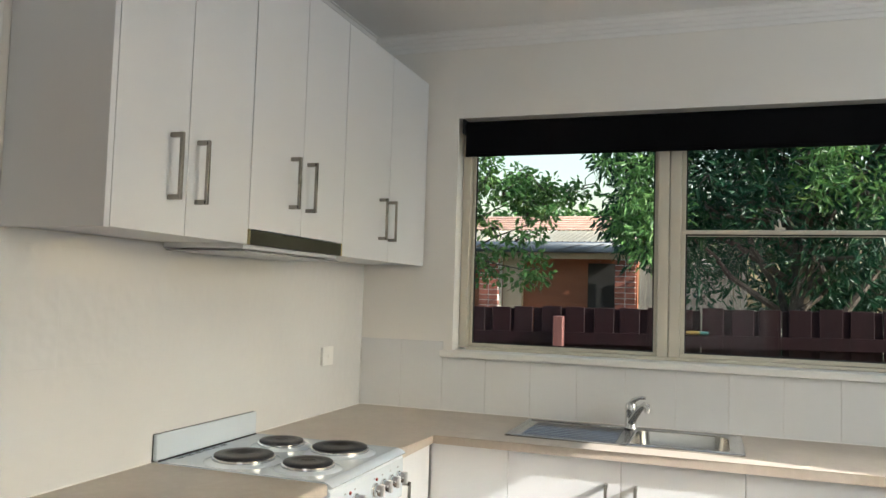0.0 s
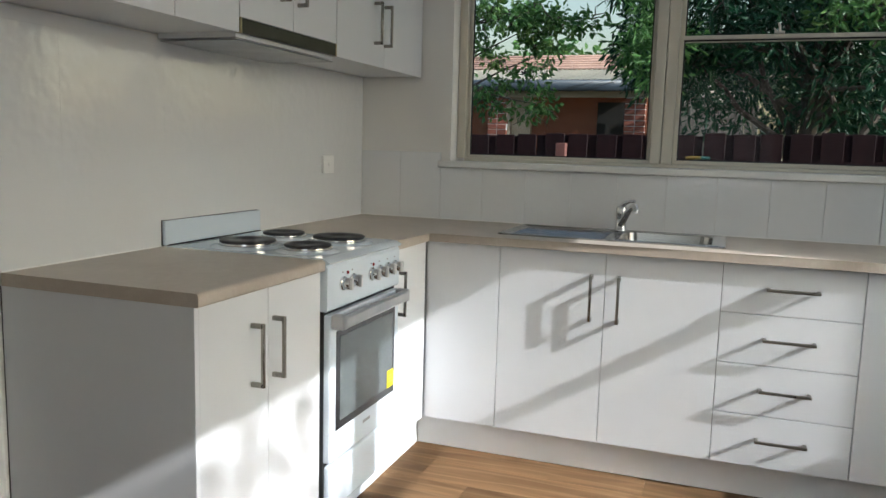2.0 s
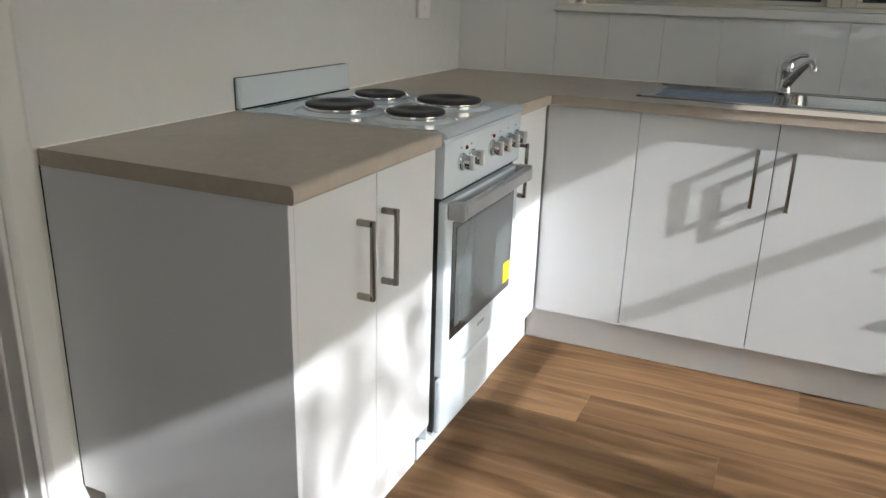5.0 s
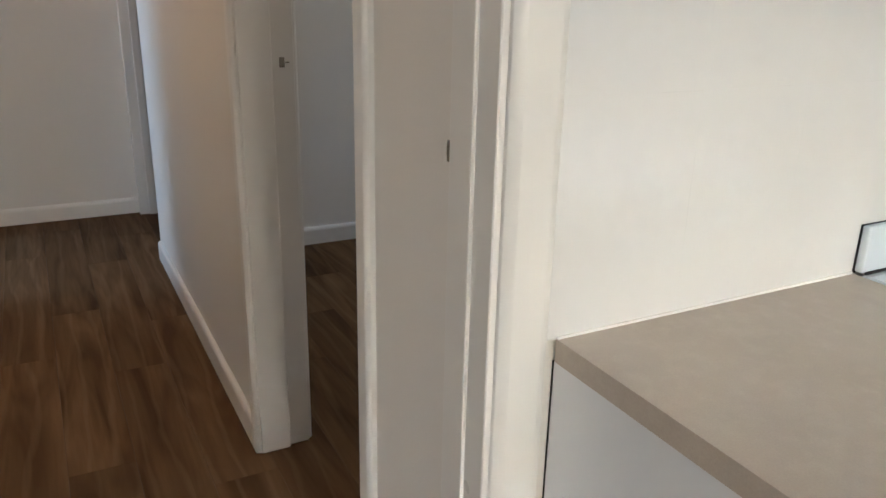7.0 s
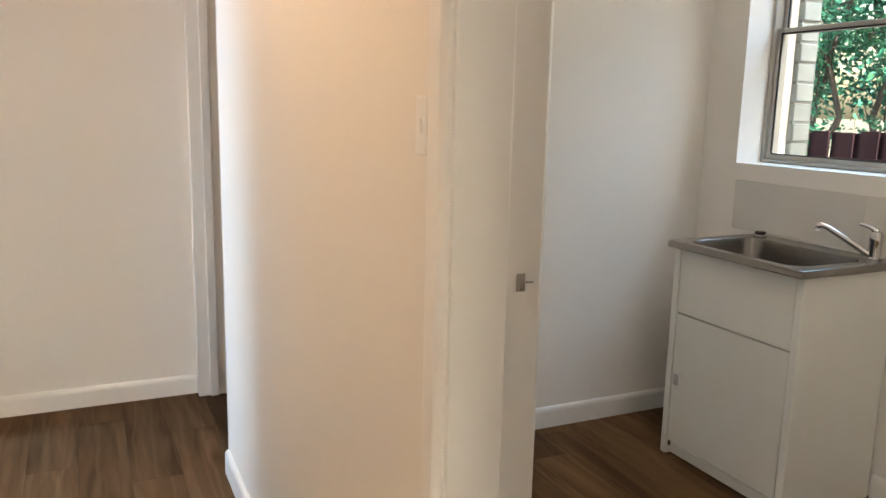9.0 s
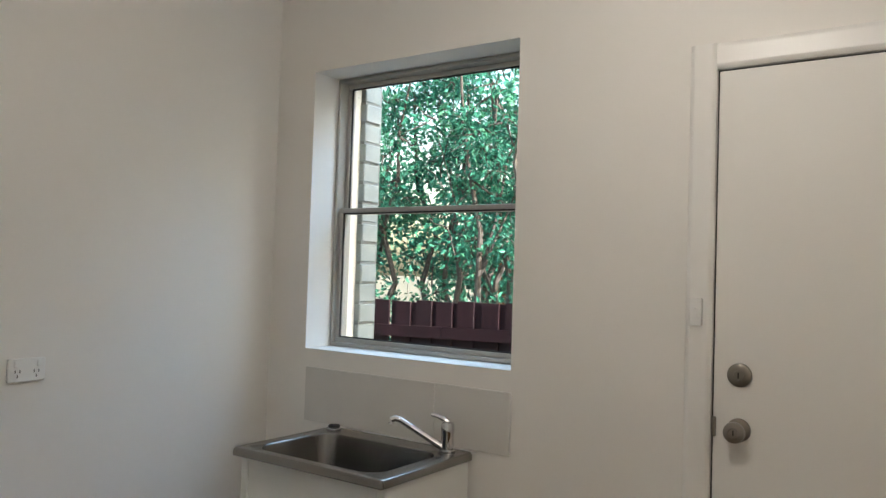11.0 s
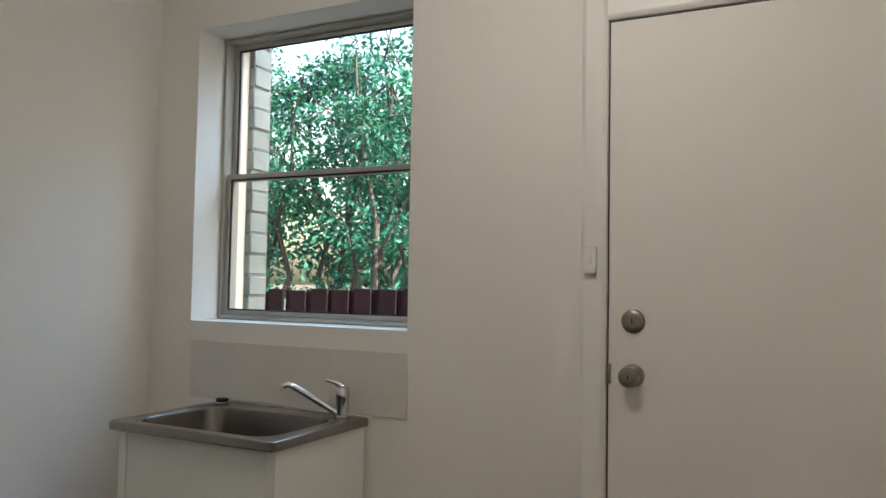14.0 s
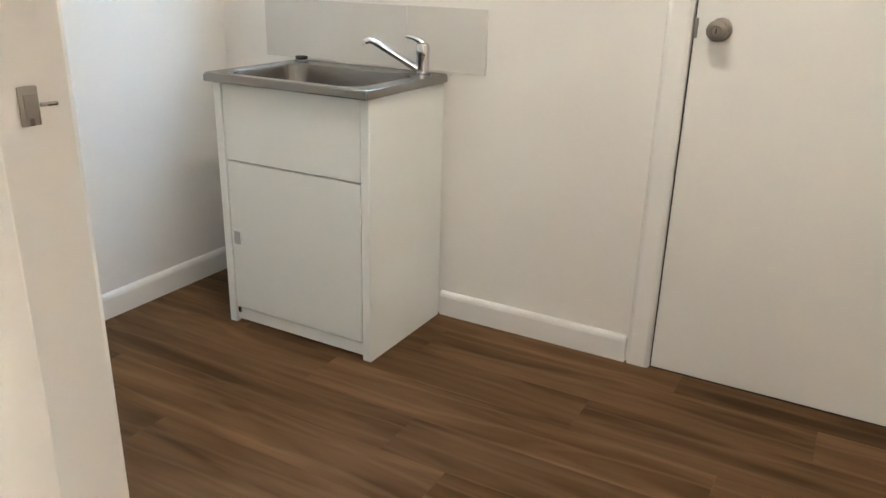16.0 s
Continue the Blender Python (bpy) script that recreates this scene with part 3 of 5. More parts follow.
win2 = thing("window_2", (-2.37, 0.12, 1.168), "grey-beige aluminium double-hung laundry window with a mid rail", "window", kind=S)
frame_bm = bmesh.new()
for b in ((-2.843, -2.829, 1.17, 2.271), (-1.926, -1.912, 1.17, 2.271), (-2.829, -1.926, 1.17, 1.186), (-2.829, -1.926, 2.257, 2.271)):
    box(frame_bm, b[0], b[1], 0.10, 0.19, b[2], b[3], 0.003)
part("window_frame", frame_bm, aluminium_grey, win2)
sash(win2, -2.828, -1.927, 1.712, 2.256, 0.145, aluminium_grey, 0.018)
sash(win2, -2.828, -1.927, 1.187, 1.735, 0.115, aluminium_grey, 0.018)

win3 = thing("window_3", (3.7, -1.83, 1.10), "cream aluminium window that lets the sun in", "window", kind=S)
for y0, y1 in ((-2.858, -1.756), (-1.634, -0.808)):
    for z, h in ((1.102, 0.034), (1.812, 0.046), (2.455, 0.049)):
        part("rail", block(3.67, 3.71, y0 + 0.027, y1 - 0.027, z, z + h, 0.003), aluminium_cream, win3)
    for y in (y0, y1 - 0.026):
        part("stile", block(3.665, 3.715, y, y + 0.026, 1.102, 2.504, 0.003), aluminium_cream, win3)
    p = part("pane", block(3.688, 3.692, y0 + 0.026, y1 - 0.026, 1.134, 2.456), pane_glass, win3, "clear glass pane")
    p.visible_shadow = False
part("mullion", block(3.66, 3.72, -1.755, -1.635, 1.102, 2.504, 0.003), aluminium_cream, win3)

# Unseen window, added so that the lounge fill has an opening.
win4 = thing("unseen_window_4", (1.6, YB - 0.1, 0.9), "added cream aluminium window frame, unseen, in the rear wall", "window", kind=S)
for z in (0.902, 2.114):
    part("rail", block(0.902, 2.298, YB - 0.14, YB - 0.08, z, z + 0.034, 0.003), aluminium_cream, win4)
for x in (0.902, 1.583, 2.264):
    part("stile", block(x, x + 0.034, YB - 0.135, YB - 0.085, 0.937, 2.113, 0.003), aluminium_cream, win4)

# Painted brick outside the laundry window
pier = solid("wall_outer_brick", block(-2.99, -2.822, 0.252, 0.36, -0.3, 2.7), pier_paint, "white-painted outer brick beside the laundry window", "brick wall", kind=S)

# ---- kitchen: tiles ----


def tiles(name, label, spots, face):
    """Glazed tiles on a thin bed; each spot is (a0, a1, z0, z1) along the wall."""
    bed = bmesh.new()
    for a0, a1, z0, z1 in spots:
        if face == "north":
            box(bed, a0 + 0.0005, a1 - 0.0005, -0.0045, 0.001, z0, z1)
        elif face == "west":
            box(bed, -0.001, 0.0045, a0, a1, z0, z1)
    wall = solid(name, bed, grout if face == "north" else grout_white, label, "wall tiles", kind=S)
    for a0, a1, z0, z1 in spots:
        g = 0.0009 if face == "north" else 0.0001
        b = (a0 + g, a1 - g, -0.0072, -0.004) if face == "north" else (0.004, 0.0072, a0 + g, a1 - g)
        part("tile", block(*b, z0 + g, z1 - g, 0.0008 if face == "north" else 0.0, 1), tile_white, wall)


cols = [0.008] + [0.214 + 0.2076 * k for k in range(12)]
spots = [(a, b, 0.9, 1.216 if b < 0.43 else 1.145) for a, b in zip(cols, cols[1:])]
tiles("tiles_north", "white glazed tile splashback under the window", spots, "north")
ys = [-2.0745] + [-1.853 + 0.2053 * k for k in range(9)] + [-0.008]
tiles("tiles_west", "glossy white tiled splashback behind the stove", [(a, b, z0, z1) for a, b in zip(ys, ys[1:]) for z0, z1 in ((0.9, 1.213), (1.213, 1.526), (1.526, 1.56))], "west")

# ---- kitchen: cabinets ----
FRONT = 0.585                    # faces of the doors, from the wall


def bar_handle(parent, p0, p1, out, sub=True):
    """A square bar on two posts; out is the way the door faces."""
    p0, p1, out = Vector(p0), Vector(p1), Vector(out)
    along = (p1 - p0).normalized()
    bm = bmesh.new()
    side = along.cross(out)

    def bar(a, b, w, d, up, deep):
        made = bmesh.ops.create_cube(bm, size=1.0)["verts"]
        mid, length = (a + b) / 2, (b - a).length
        for v in made:
            c = v.co.copy()
            v.co = mid + up * c.z * length + side * c.x * w + deep * c.y * d
        edges = list({e for v in made for e in v.link_edges})
        bmesh.ops.bevel(bm, geom=edges, offset=0.0018, segments=2, profile=0.5, affect="EDGES")
    bar(p0 + out * 0.035, p1 + out * 0.035, 0.0105, 0.009, along, out)
    for q, s in ((p0, 1), (p1, -1)):
        c = q + along * s * 0.0065
        bar(c + out * 0.0003, c + out * 0.038, 0.0105, 0.013, out, along)
    return part("handle", bm, brushed, parent, "brushed metal bar handle")


def cabinet(name, at, label, body, group):
    c = thing(name, at, label, "cabinet", group)
    part("body", block(*body, 0.0008, 1), laminate_white, c)
    x0, x1, y0, y1, z0, z1 = body
    if x1 < 0.57:
        part("shadow_gap", block(x1, x1 + 0.0006, y0 + 0.004, y1 - 0.004, z0 + 0.004, min(z1, 0.86)), black_gap, c)
    else:
        part("shadow_gap", block(max(x0, 0.58) + 0.001, x1 + 0.001, y0 - 0.0006, y0, z0 + 0.004, 0.86), black_gap, c)
    return c


def door_front(c, name, x0, x1, y0, y1, z0, z1):
    return part(name, block(x0, x1, y0, y1, z0, z1, 0.0014, 2), laminate_white, c)


G = 0.0013
# base units along the stove wall
c = cabinet("base_cabinet", (0.3, -1.76, 0), "white laminate base cabinet with two doors beside the stove", (0.002, 0.566, -2.038, -1.469, 0.128, 0.866), "base cabinets")
part("end_panel", block(0.002, 0.586, -2.056, -2.0395, 0.128, 0.8665, 0.001, 1), laminate_white, c)
d = door_front(c, "door", 0.567, FRONT, -2.0385, -1.751 - G, 0.13, 0.863)
bar_handle(d, (FRONT, -1.829, 0.785), (FRONT, -1.829, 0.617), (1, 0, 0))
d = door_front(c, "door", 0.567, FRONT, -1.751 + G, -1.470, 0.13, 0.863)
bar_handle(d, (FRONT, -1.729, 0.785), (FRONT, -1.729, 0.617), (1, 0, 0))
c = cabinet("base_cabinet", (0.3, -0.76, 0), "narrow white laminate base cabinet in the corner", (0.002, 0.566, -0.922, -0.585, 0.128, 0.866), "base cabinets")
d = door_front(c, "door", 0.567, FRONT, -0.921, -0.602, 0.13, 0.863)
bar_handle(d, (FRONT, -0.893, 0.785), (FRONT, -0.893, 0.617), (1, 0, 0))
# base units under the window
c = cabinet("base_cabinet", (0.73, -0.3, 0), "white laminate corner cabinet with a plain panel", (0.002, 0.889, -0.566, -0.002, 0.128, 0.866), "base cabinets")
door_front(c, "corner_panel", 0.5865, 0.890 - G, -FRONT, -0.567, 0.13, 0.863)
c = cabinet("sink_cabinet", (1.3, -0.3, 0), "white laminate sink cabinet with two doors", (0.891, 1.7115, -0.566, -0.002, 0.128, 0.72), "base cabinets")
d = door_front(c, "door", 0.890 + G, 1.300 - G, -FRONT, -0.567, 0.13, 0.863)
bar_handle(d, (1.251, -FRONT, 0.783), (1.251, -FRONT, 0.607), (0, -1, 0))
d = door_front(c, "door", 1.300 + G, 1.712 - G, -FRONT, -0.567, 0.13, 0.863)
bar_handle(d, (1.353, -FRONT, 0.783), (1.353, -FRONT, 0.607), (0, -1, 0))
c = cabinet("drawer_unit", (1.94, -0.3, 0), "white laminate unit with four drawers", (1.713, 2.1695, -0.566, -0.002, 0.128, 0.866), "base cabinets")
for z0, z1, h in ((0.6885, 0.863, 0.782), (0.506, 0.6855, 0.601), (0.3215, 0.503, 0.417), (0.13, 0.3185, 0.234)):
    d = door_front(c, "drawer", 1.712 + G, 2.169 - G, -FRONT, -0.567, z0, z1)
    bar_handle(d, (1.857, -FRONT, h), (2.029, -FRONT, h), (0, -1, 0))
c = cabinet("base_cabinet", (2.4, -0.3, 0), "white laminate base cabinet at the end of the bench", (2.171, 2.628, -0.566, -0.002, 0.128, 0.866), "base cabinets")
d = door_front(c, "door", 2.169 + G, 2.629, -FRONT, -0.567, 0.13, 0.863)
bar_handle(d, (2.583, -FRONT, 0.783), (2.583, -FRONT, 0.607), (0, -1, 0))
part("end_panel", block(2.6295, 2.645, -FRONT, -0.002, 0.128, 0.8665, 0.001, 1), laminate_white, c)
part("shadow_gap", block(0.0012, 0.0035, -2.0572, -2.054, 0.13, 0.866), black_gap, bpy.data.objects["base_cabinet"])
solid("kickboard", block(0.546, 2.60, -0.545, -0.529, 0.001, 0.127, 0.001, 1), kick_white, "white laminate kickboard under the window cabinets", "kickboard", kind=S)
solid("kickboard", block(0.529, 0.545, -0.921, -0.546, 0.001, 0.127, 0.001, 1), kick_white, "white laminate kickboard in the corner", "kickboard", kind=S)
solid("kickboard", block(0.529, 0.546, -2.02, -1.47, 0.001, 0.127, 0.001, 1), kick_white, "white laminate kickboard beside the stove", "kickboard", kind=S)
solid("kickboard", block(0.02, 0.528, -2.02, -2.004, 0.001, 0.127, 0.001, 1), kick_white, "white laminate kickboard under the end panel", "kickboard", kind=S)


def bench_edge(axis, front, inner, a0, a1, sgn):
    """A top of 33 mm with a rounded front edge."""
    r = 0.010
    prof = [(inner, 0.867), (front - sgn * 0.004, 0.867), (front - sgn * 0.001, 0.869), (front, 0.873)]
    prof += [(front - sgn * r * (1 - math.cos(t)), 0.9 - r + r * math.sin(t)) for t in [k * math.pi / 12 for k in range(7)]]
    prof += [(inner, 0.9)]
    return prism(bmesh.new(), prof, axis, a0, a1)


solid("benchtop", bench_edge("y", 0.60, 0.0075, -2.0585, -1.468, 1), benchtop_mat, "beige speckled laminate benchtop beside the stove", "benchtop", at=(0.3, -1.76, 0.867))
# one L-shaped sheet with a cut-out for the sink, its front edge rounded
outline = [(0.0075, -0.0075), (0.0075, -0.923), (0.60, -0.923), (0.60, -0.608), (2.66, -0.608), (2.66, -0.0075), (1.70, -0.0075),
           (1.70, -0.09), (1.70, -0.478), (0.865, -0.478), (0.865, -0.09), (1.699, -0.09), (1.699, -0.0075)]
bm = prism(bmesh.new(), outline, "z", 0.867, 0.9)
soft = [e for e in bm.edges if all(v.co.z > 0.89 for v in e.verts) and (all(abs(v.co.x - 0.6) < 1e-4 for v in e.verts) or all(abs(v.co.y + 0.608) < 1e-4 for v in e.verts))]
bmesh.ops.bevel(bm, geom=soft, offset=0.010, segments=5, profile=0.5, affect="EDGES")
solid("benchtop", bm, benchtop_mat, "beige speckled laminate corner benchtop under the window", "benchtop", at=(1.2, -0.3, 0.867))
seal = bmesh.new()
box(seal, 0.007, 0.0105, -2.057, -1.47, 0.899, 0.9035)
box(seal, 0.007, 0.0105, -0.92, -0.008, 0.899, 0.9035)
box(seal, 0.0105, 2.6, -0.0105, -0.007, 0.899, 0.9035)
solid("silicone_seal", seal, plastic_white, "white silicone bead along the benchtop", "sealant", kind=S)

# wall cabinets
U0, UF = 0.002, 0.3125


def wall_unit(y0, y1, split, z0, label, hz, hy):
    c = thing("wall_cabinet", (0.15, (y0 + y1) / 2, z0), label, "cabinet", "wall cabinets")
    part("body", block(U0, 0.2935, y0 + 0.0005, y1 - 0.0005, z0, 2.436, 0.0008, 1), laminate_white, c)
    part("shadow_gap", block(0.2935, 0.2941, y0 + 0.004, y1 - 0.004, z0 + 0.004, 2.43), black_gap, c)
    for a, b, h in ((y0, split, hy[0]), (split, y1, hy[1])):
        d = door_front(c, "door", 0.2945, UF, a + G, b - G, z0 - 0.004, 2.434)
        bar_handle(d, (UF, h, hz[1]), (UF, h, hz[0]), (1, 0, 0))
    return c


c = wall_unit(-2.026, -1.475, -1.763, 1.566, "white laminate wall cabinet with two doors beside the rangehood", (1.647, 1.817), (-1.833, -1.726))
part("end_panel", block(U0, UF + 0.0005, -2.045, -2.0275, 1.560, 2.437, 0.001, 1), laminate_white, c)
wall_unit(-1.473, -0.865, -1.170, 1.612, "white laminate wall cabinet with two doors above the rangehood", (1.690, 1.858), (-1.249, -1.141))
wall_unit(-0.863, -0.009, -0.440, 1.566, "white laminate wall cabinet with two doors by the window wall", (1.646, 1.816), (-0.540, -0.442))

hood = thing("rangehood", (0.16, -1.17, 1.555), "slim white slide-out rangehood with a dark metal front strip", "rangehood")
part("body", block(0.01, 0.295, -1.470, -0.868, 1.549, 1.608, 0.003), kick_white, hood)
part("front_strip", block(0.2955, 0.314, -1.471, -0.867, 1.562, 1.606, 0.002), surface("hood_strip", (0.085, 0.078, 0.062), (0.07, 0.064, 0.05), 0.3, 5.0, 0.1, 120, metal=0.8), hood, "dark metal front strip")
part("end_cap", block(0.2952, 0.3148, -1.4725, -1.4635, 1.5615, 1.607, 0.001), surface("brass_cap", (0.50, 0.42, 0.25), (0.44, 0.37, 0.22), 0.35, 9.0, 0.05, 90, metal=0.9), hood, "pale brass end cap")
part("end_cap", block(0.2952, 0.3148, -0.8745, -0.8655, 1.5615, 1.607, 0.001), bpy.data.materials["brass_cap"], hood, "pale brass end cap")
part("filter", block(0.04, 0.27, -1.43, -0.91, 1.544, 1.55, 0.001, 1), steel, hood, "metal grease filter")
lip = block(0.02, 0.30, -1.47, -0.868, 1.541, 1.5445, 0.001)
part("glass_lip", lip, silver_paint, hood, "thin grey tray")

# ---- stove ----
st = thing("stove", (0.3, -1.195, 0), "white freestanding electric stove with four solid hotplates", "stove")
Y0, Y1 = -1.4645, -0.9255
part("body", block(0.03, 0.575, Y0, Y1, 0.075, 0.885, 0.002), enamel, st)
part("plinth", block(0.05, 0.548, Y0 + 0.004, Y1 - 0.004, 0.002, 0.0745, 0.002), enamel, st)
hob = bmesh.new()
prism(hob, [(0.02, 0.884), (0.598, 0.884), (0.612, 0.886), (0.615, 0.891), (0.600, 0.900), (0.585, 0.904), (0.04, 0.904), (0.025, 0.901)], "y", Y0 - 0.001, Y1 + 0.001)
hob_ob = part("hob", hob, enamel, st, "white enamel hob")
PLATES = [(0.243, -1.335, 0.090), (0.225, -1.085, 0.073), (0.445, -1.085, 0.090), (0.465, -1.335, 0.074)]
for x, y, r in PLATES:
    dish = lathe(bmesh.new(), [(r + 0.030, 0.0135), (r + 0.026, 0.0165), (r + 0.012, 0.019), (r + 0.004, 0.021)], (x, y, 0.890), 40)
    part("spill_ring", dish, enamel, hob_ob)
    ring = lathe(bmesh.new(), [(r + 0.005, 0.019), (r + 0.006, 0.023), (r + 0.005, 0.0285), (r + 0.001, 0.030)], (x, y, 0.890), 48)
    part("chrome_ring", ring, chrome, hob_ob, "chrome trim ring")
    prof = [(r, 0.028), (r, 0.0355), (r - 0.003, 0.0375), (r * 0.62, 0.0375), (r * 0.60, 0.0365), (r * 0.32, 0.0365), (r * 0.30, 0.0350), (0.012, 0.0350), (0.010, 0.0342)]
    part("hotplate", lathe(bmesh.new(), prof, (x, y, 0.890), 48), cast_iron, hob_ob, "black cast-iron hotplate")
part("backguard", block(0.0085, 0.024, Y0 - 0.002, Y1 + 0.0, 0.903, 0.983, 0.004, 3), enamel, st, "low white enamel splash guard")
part("backguard_edge", block(0.0078, 0.0084, Y0 - 0.004, Y1 + 0.001, 0.9005, 0.984), black_gap, st)
part("backguard_seam", block(0.0245, 0.0275, Y0 + 0.004, Y1 - 0.004, 0.902, 0.9062), black_gap, st)
for x in (0.046, 0.054):
    for k in range(6):
        y = Y0 + 0.058 + 0.044 * k
        part("vent_slot", block(x, x + 0.003, y, y + 0.034, 0.9035, 0.9047), black_gap, hob_ob)
panel = bmesh.new()
prism(panel, [(0.5755, 0.742), (0.602, 0.742), (0.606, 0.746), (0.606, 0.874), (0.600, 0.884), (0.5755, 0.884)], "y", Y0, Y1)
panel_ob = part("control_panel", panel, enamel, st, "white control panel")
KNOB = surface("knob_grey", (0.66, 0.66, 0.66), (0.60, 0.60, 0.60), 0.28, 20.0, 0.0)
for y in (-1.366, -1.301, -1.161, -1.097, -1.032, -0.969):
    k = part("knob", lathe(bmesh.new(), [(0.022, 0.0), (0.022, 0.006), (0.019, 0.008), (0.018, 0.024), (0.016, 0.028)], (0.606, y, 0.816), 28, "x"), chrome, panel_ob, "chrome and grey control knob")
    part("grip", block(0.620, 0.642, y - 0.0065, y + 0.0065, 0.797, 0.835, 0.004, 3), KNOB, k)
    part("mark", block(0.6055, 0.6066, y - 0.004, y + 0.004, 0.848, 0.8525), print_grey, panel_ob)
for y in (-1.334, -1.146):
    part("indicator", lathe(bmesh.new(), [(0.0055, 0.0), (0.005, 0.003), (0.003, 0.0045)], (0.606, y, 0.846), 14, "x"), lamp_red, panel_ob, "small red indicator lamp")
part("door_gap", block(0.574, 0.590, Y0 + 0.006, Y1 - 0.006, 0.10, 0.7415), black_gap, st)
od = part("oven_door", block(0.5765, 0.612, Y0 + 0.010, Y1 - 0.010, 0.262, 0.730, 0.006, 3), enamel, st, "white enamel oven door")
part("window_surround", block(0.6115, 0.6140, -1.418, -0.972, 0.358, 0.675, 0.001, 1), oven_black, od, "black glass surround")
part("glass", block(0.6135, 0.6155, -1.395, -0.993, 0.385, 0.655, 0.0008, 1), oven_glass, od, "dark reflective oven glass")
part("sticker", block(0.6153, 0.6162, -1.036, -0.984, 0.384, 0.447), sticker_yellow, od, "yellow label")
for z in (0.404, 0.415, 0.426):
    part("sticker_line", block(0.6161, 0.6165, -1.030, -0.990, z, z + 0.0015), print_grey, od)
part("logo", block(0.6118, 0.6126, -1.222, -1.168, 0.318, 0.328), print_grey, od, "small grey maker's mark")
hd = bmesh.new()
prism(hd, [(0.640, 0.690), (0.652, 0.690), (0.658, 0.697), (0.658, 0.724), (0.652, 0.731), (0.642, 0.731), (0.638, 0.722)], "y", Y0 + 0.028, Y1 - 0.028)
for y in (Y0 + 0.012, Y1 - 0.042):
    box(hd, 0.611, 0.657, y, y + 0.03, 0.688, 0.733, 0.006, 3)
part("handle", hd, silver_paint, od, "silver-grey oven door handle")
part("drawer", block(0.5765, 0.606, Y0 + 0.016, Y1 - 0.010, 0.092, 0.248, 0.008, 3), enamel, st, "white storage drawer")

# ---- sink and tap ----


def basin(bm, x0, x1, y0, y1, ztop, zbot, r, wall_in, ring, seg=6):
    """A pressed bowl with rounded corners inside a flat rim that reaches out to ring."""
    def loop(a0, a1, b0, b1, rad, z):
        pts = []
        for cx, cy, s in ((a1 - rad, b1 - rad, 0), (a0 + rad, b1 - rad, 1), (a0 + rad, b0 + rad, 2), (a1 - rad, b0 + rad, 3)):
            for k in range(seg + 1):
                t = (s + k / seg) * math.pi / 2
                pts.append(bm.verts.new((cx + rad * math.cos(t), cy + rad * math.sin(t), z)))
        return pts
    i = wall_in
    loops = [loop(*ring, 0.012, ztop - 0.008), loop(*ring, 0.012, ztop - 0.001), loop(ring[0] + 0.004, ring[1] - 0.004, ring[2] + 0.004, ring[3] - 0.004, 0.012, ztop + 0.0015),
             loop(ring[0] + 0.012, ring[1] - 0.012, ring[2] + 0.012, ring[3] - 0.012, 0.012, ztop),
             loop(x0 - 0.004, x1 + 0.004, y0 - 0.004, y1 + 0.004, r + 0.004, ztop), loop(x0, x1, y0, y1, r, ztop - 0.003),
             loop(x0 + i, x1 - i, y0 + i, y1 - i, r, zbot + 0.03), loop(x0 + i + 0.008, x1 - i - 0.008, y0 + i + 0.008, y1 - i - 0.008, r, zbot + 0.008),
             loop(x0 + i + 0.03, x1 - i - 0.03, y0 + i + 0.03, y1 - i - 0.03, r * 0.8, zbot)]
    n = len(loops[0])
    for a, b in zip(loops, loops[1:]):
        for k in range(n):
            bm.faces.new((a[k], a[(k + 1) % n], b[(k + 1) % n], b[k]))
    bm.faces.new(loops[-1])
    return bm


sink = thing("kitchen_sink", (1.28, -0.28, 0.9), "stainless steel kitchen sink with a ribbed drainer", "sink")
part("bowl", basin(bmesh.new(), 1.315, 1.665, -0.452, -0.128, 0.9065, 0.745, 0.05, 0.012, (1.300, 1.715, -0.492, -0.072)), steel, sink)
dr = bmesh.new()
prism(dr, [(0.850, 0.899), (0.850, 0.905), (0.856, 0.908), (0.866, 0.9065), (0.872, 0.903), (1.285, 0.9025), (1.292, 0.9065), (1.3005, 0.9065), (1.3005, 0.899)], "y", -0.492, -0.072)
dr_ob = part("drainer", dr, steel, sink, "ribbed steel drainer")
for k in range(9):
    y = -0.435 + k * 0.036
    part("rib", tube(bmesh.new(), [(0.905, y, 0.9022), (1.262, y, 0.9018)], 0.0045, 8), steel, dr_ob)
for y0, y1 in ((-0.492, -0.478), (-0.086, -0.072)):
    part("edge", block(0.852, 1.30, y0, y1, 0.9, 0.9072, 0.002), steel, dr_ob)
part("waste", lathe(bmesh.new(), [(0.04, 0.0), (0.038, 0.002), (0.02, 0.001)], (1.49, -0.29, 0.7455), 24), chrome, sink, "chrome plug waste")

tap = thing("mixer_tap", (1.288, -0.105, 0.907), "chrome kitchen mixer tap with a lever", "tap")
part("body", lathe(bmesh.new(), [(0.027, 0.0), (0.027, 0.004), (0.023, 0.009), (0.0225, 0.062), (0.024, 0.068), (0.024, 0.092), (0.021, 0.101), (0.012, 0.106)], (1.288, -0.105, 0.907), 28), chrome, tap)
part("spout", tube(bmesh.new(), [(1.290, -0.116, 0.935), (1.306, -0.150, 0.962), (1.330, -0.205, 1.000), (1.352, -0.252, 1.022), (1.362, -0.272, 1.022), (1.366, -0.280, 1.008), (1.366, -0.281, 0.998)], [0.016, 0.015, 0.0135, 0.0125, 0.0125, 0.0125, 0.012], 16), chrome, tap)
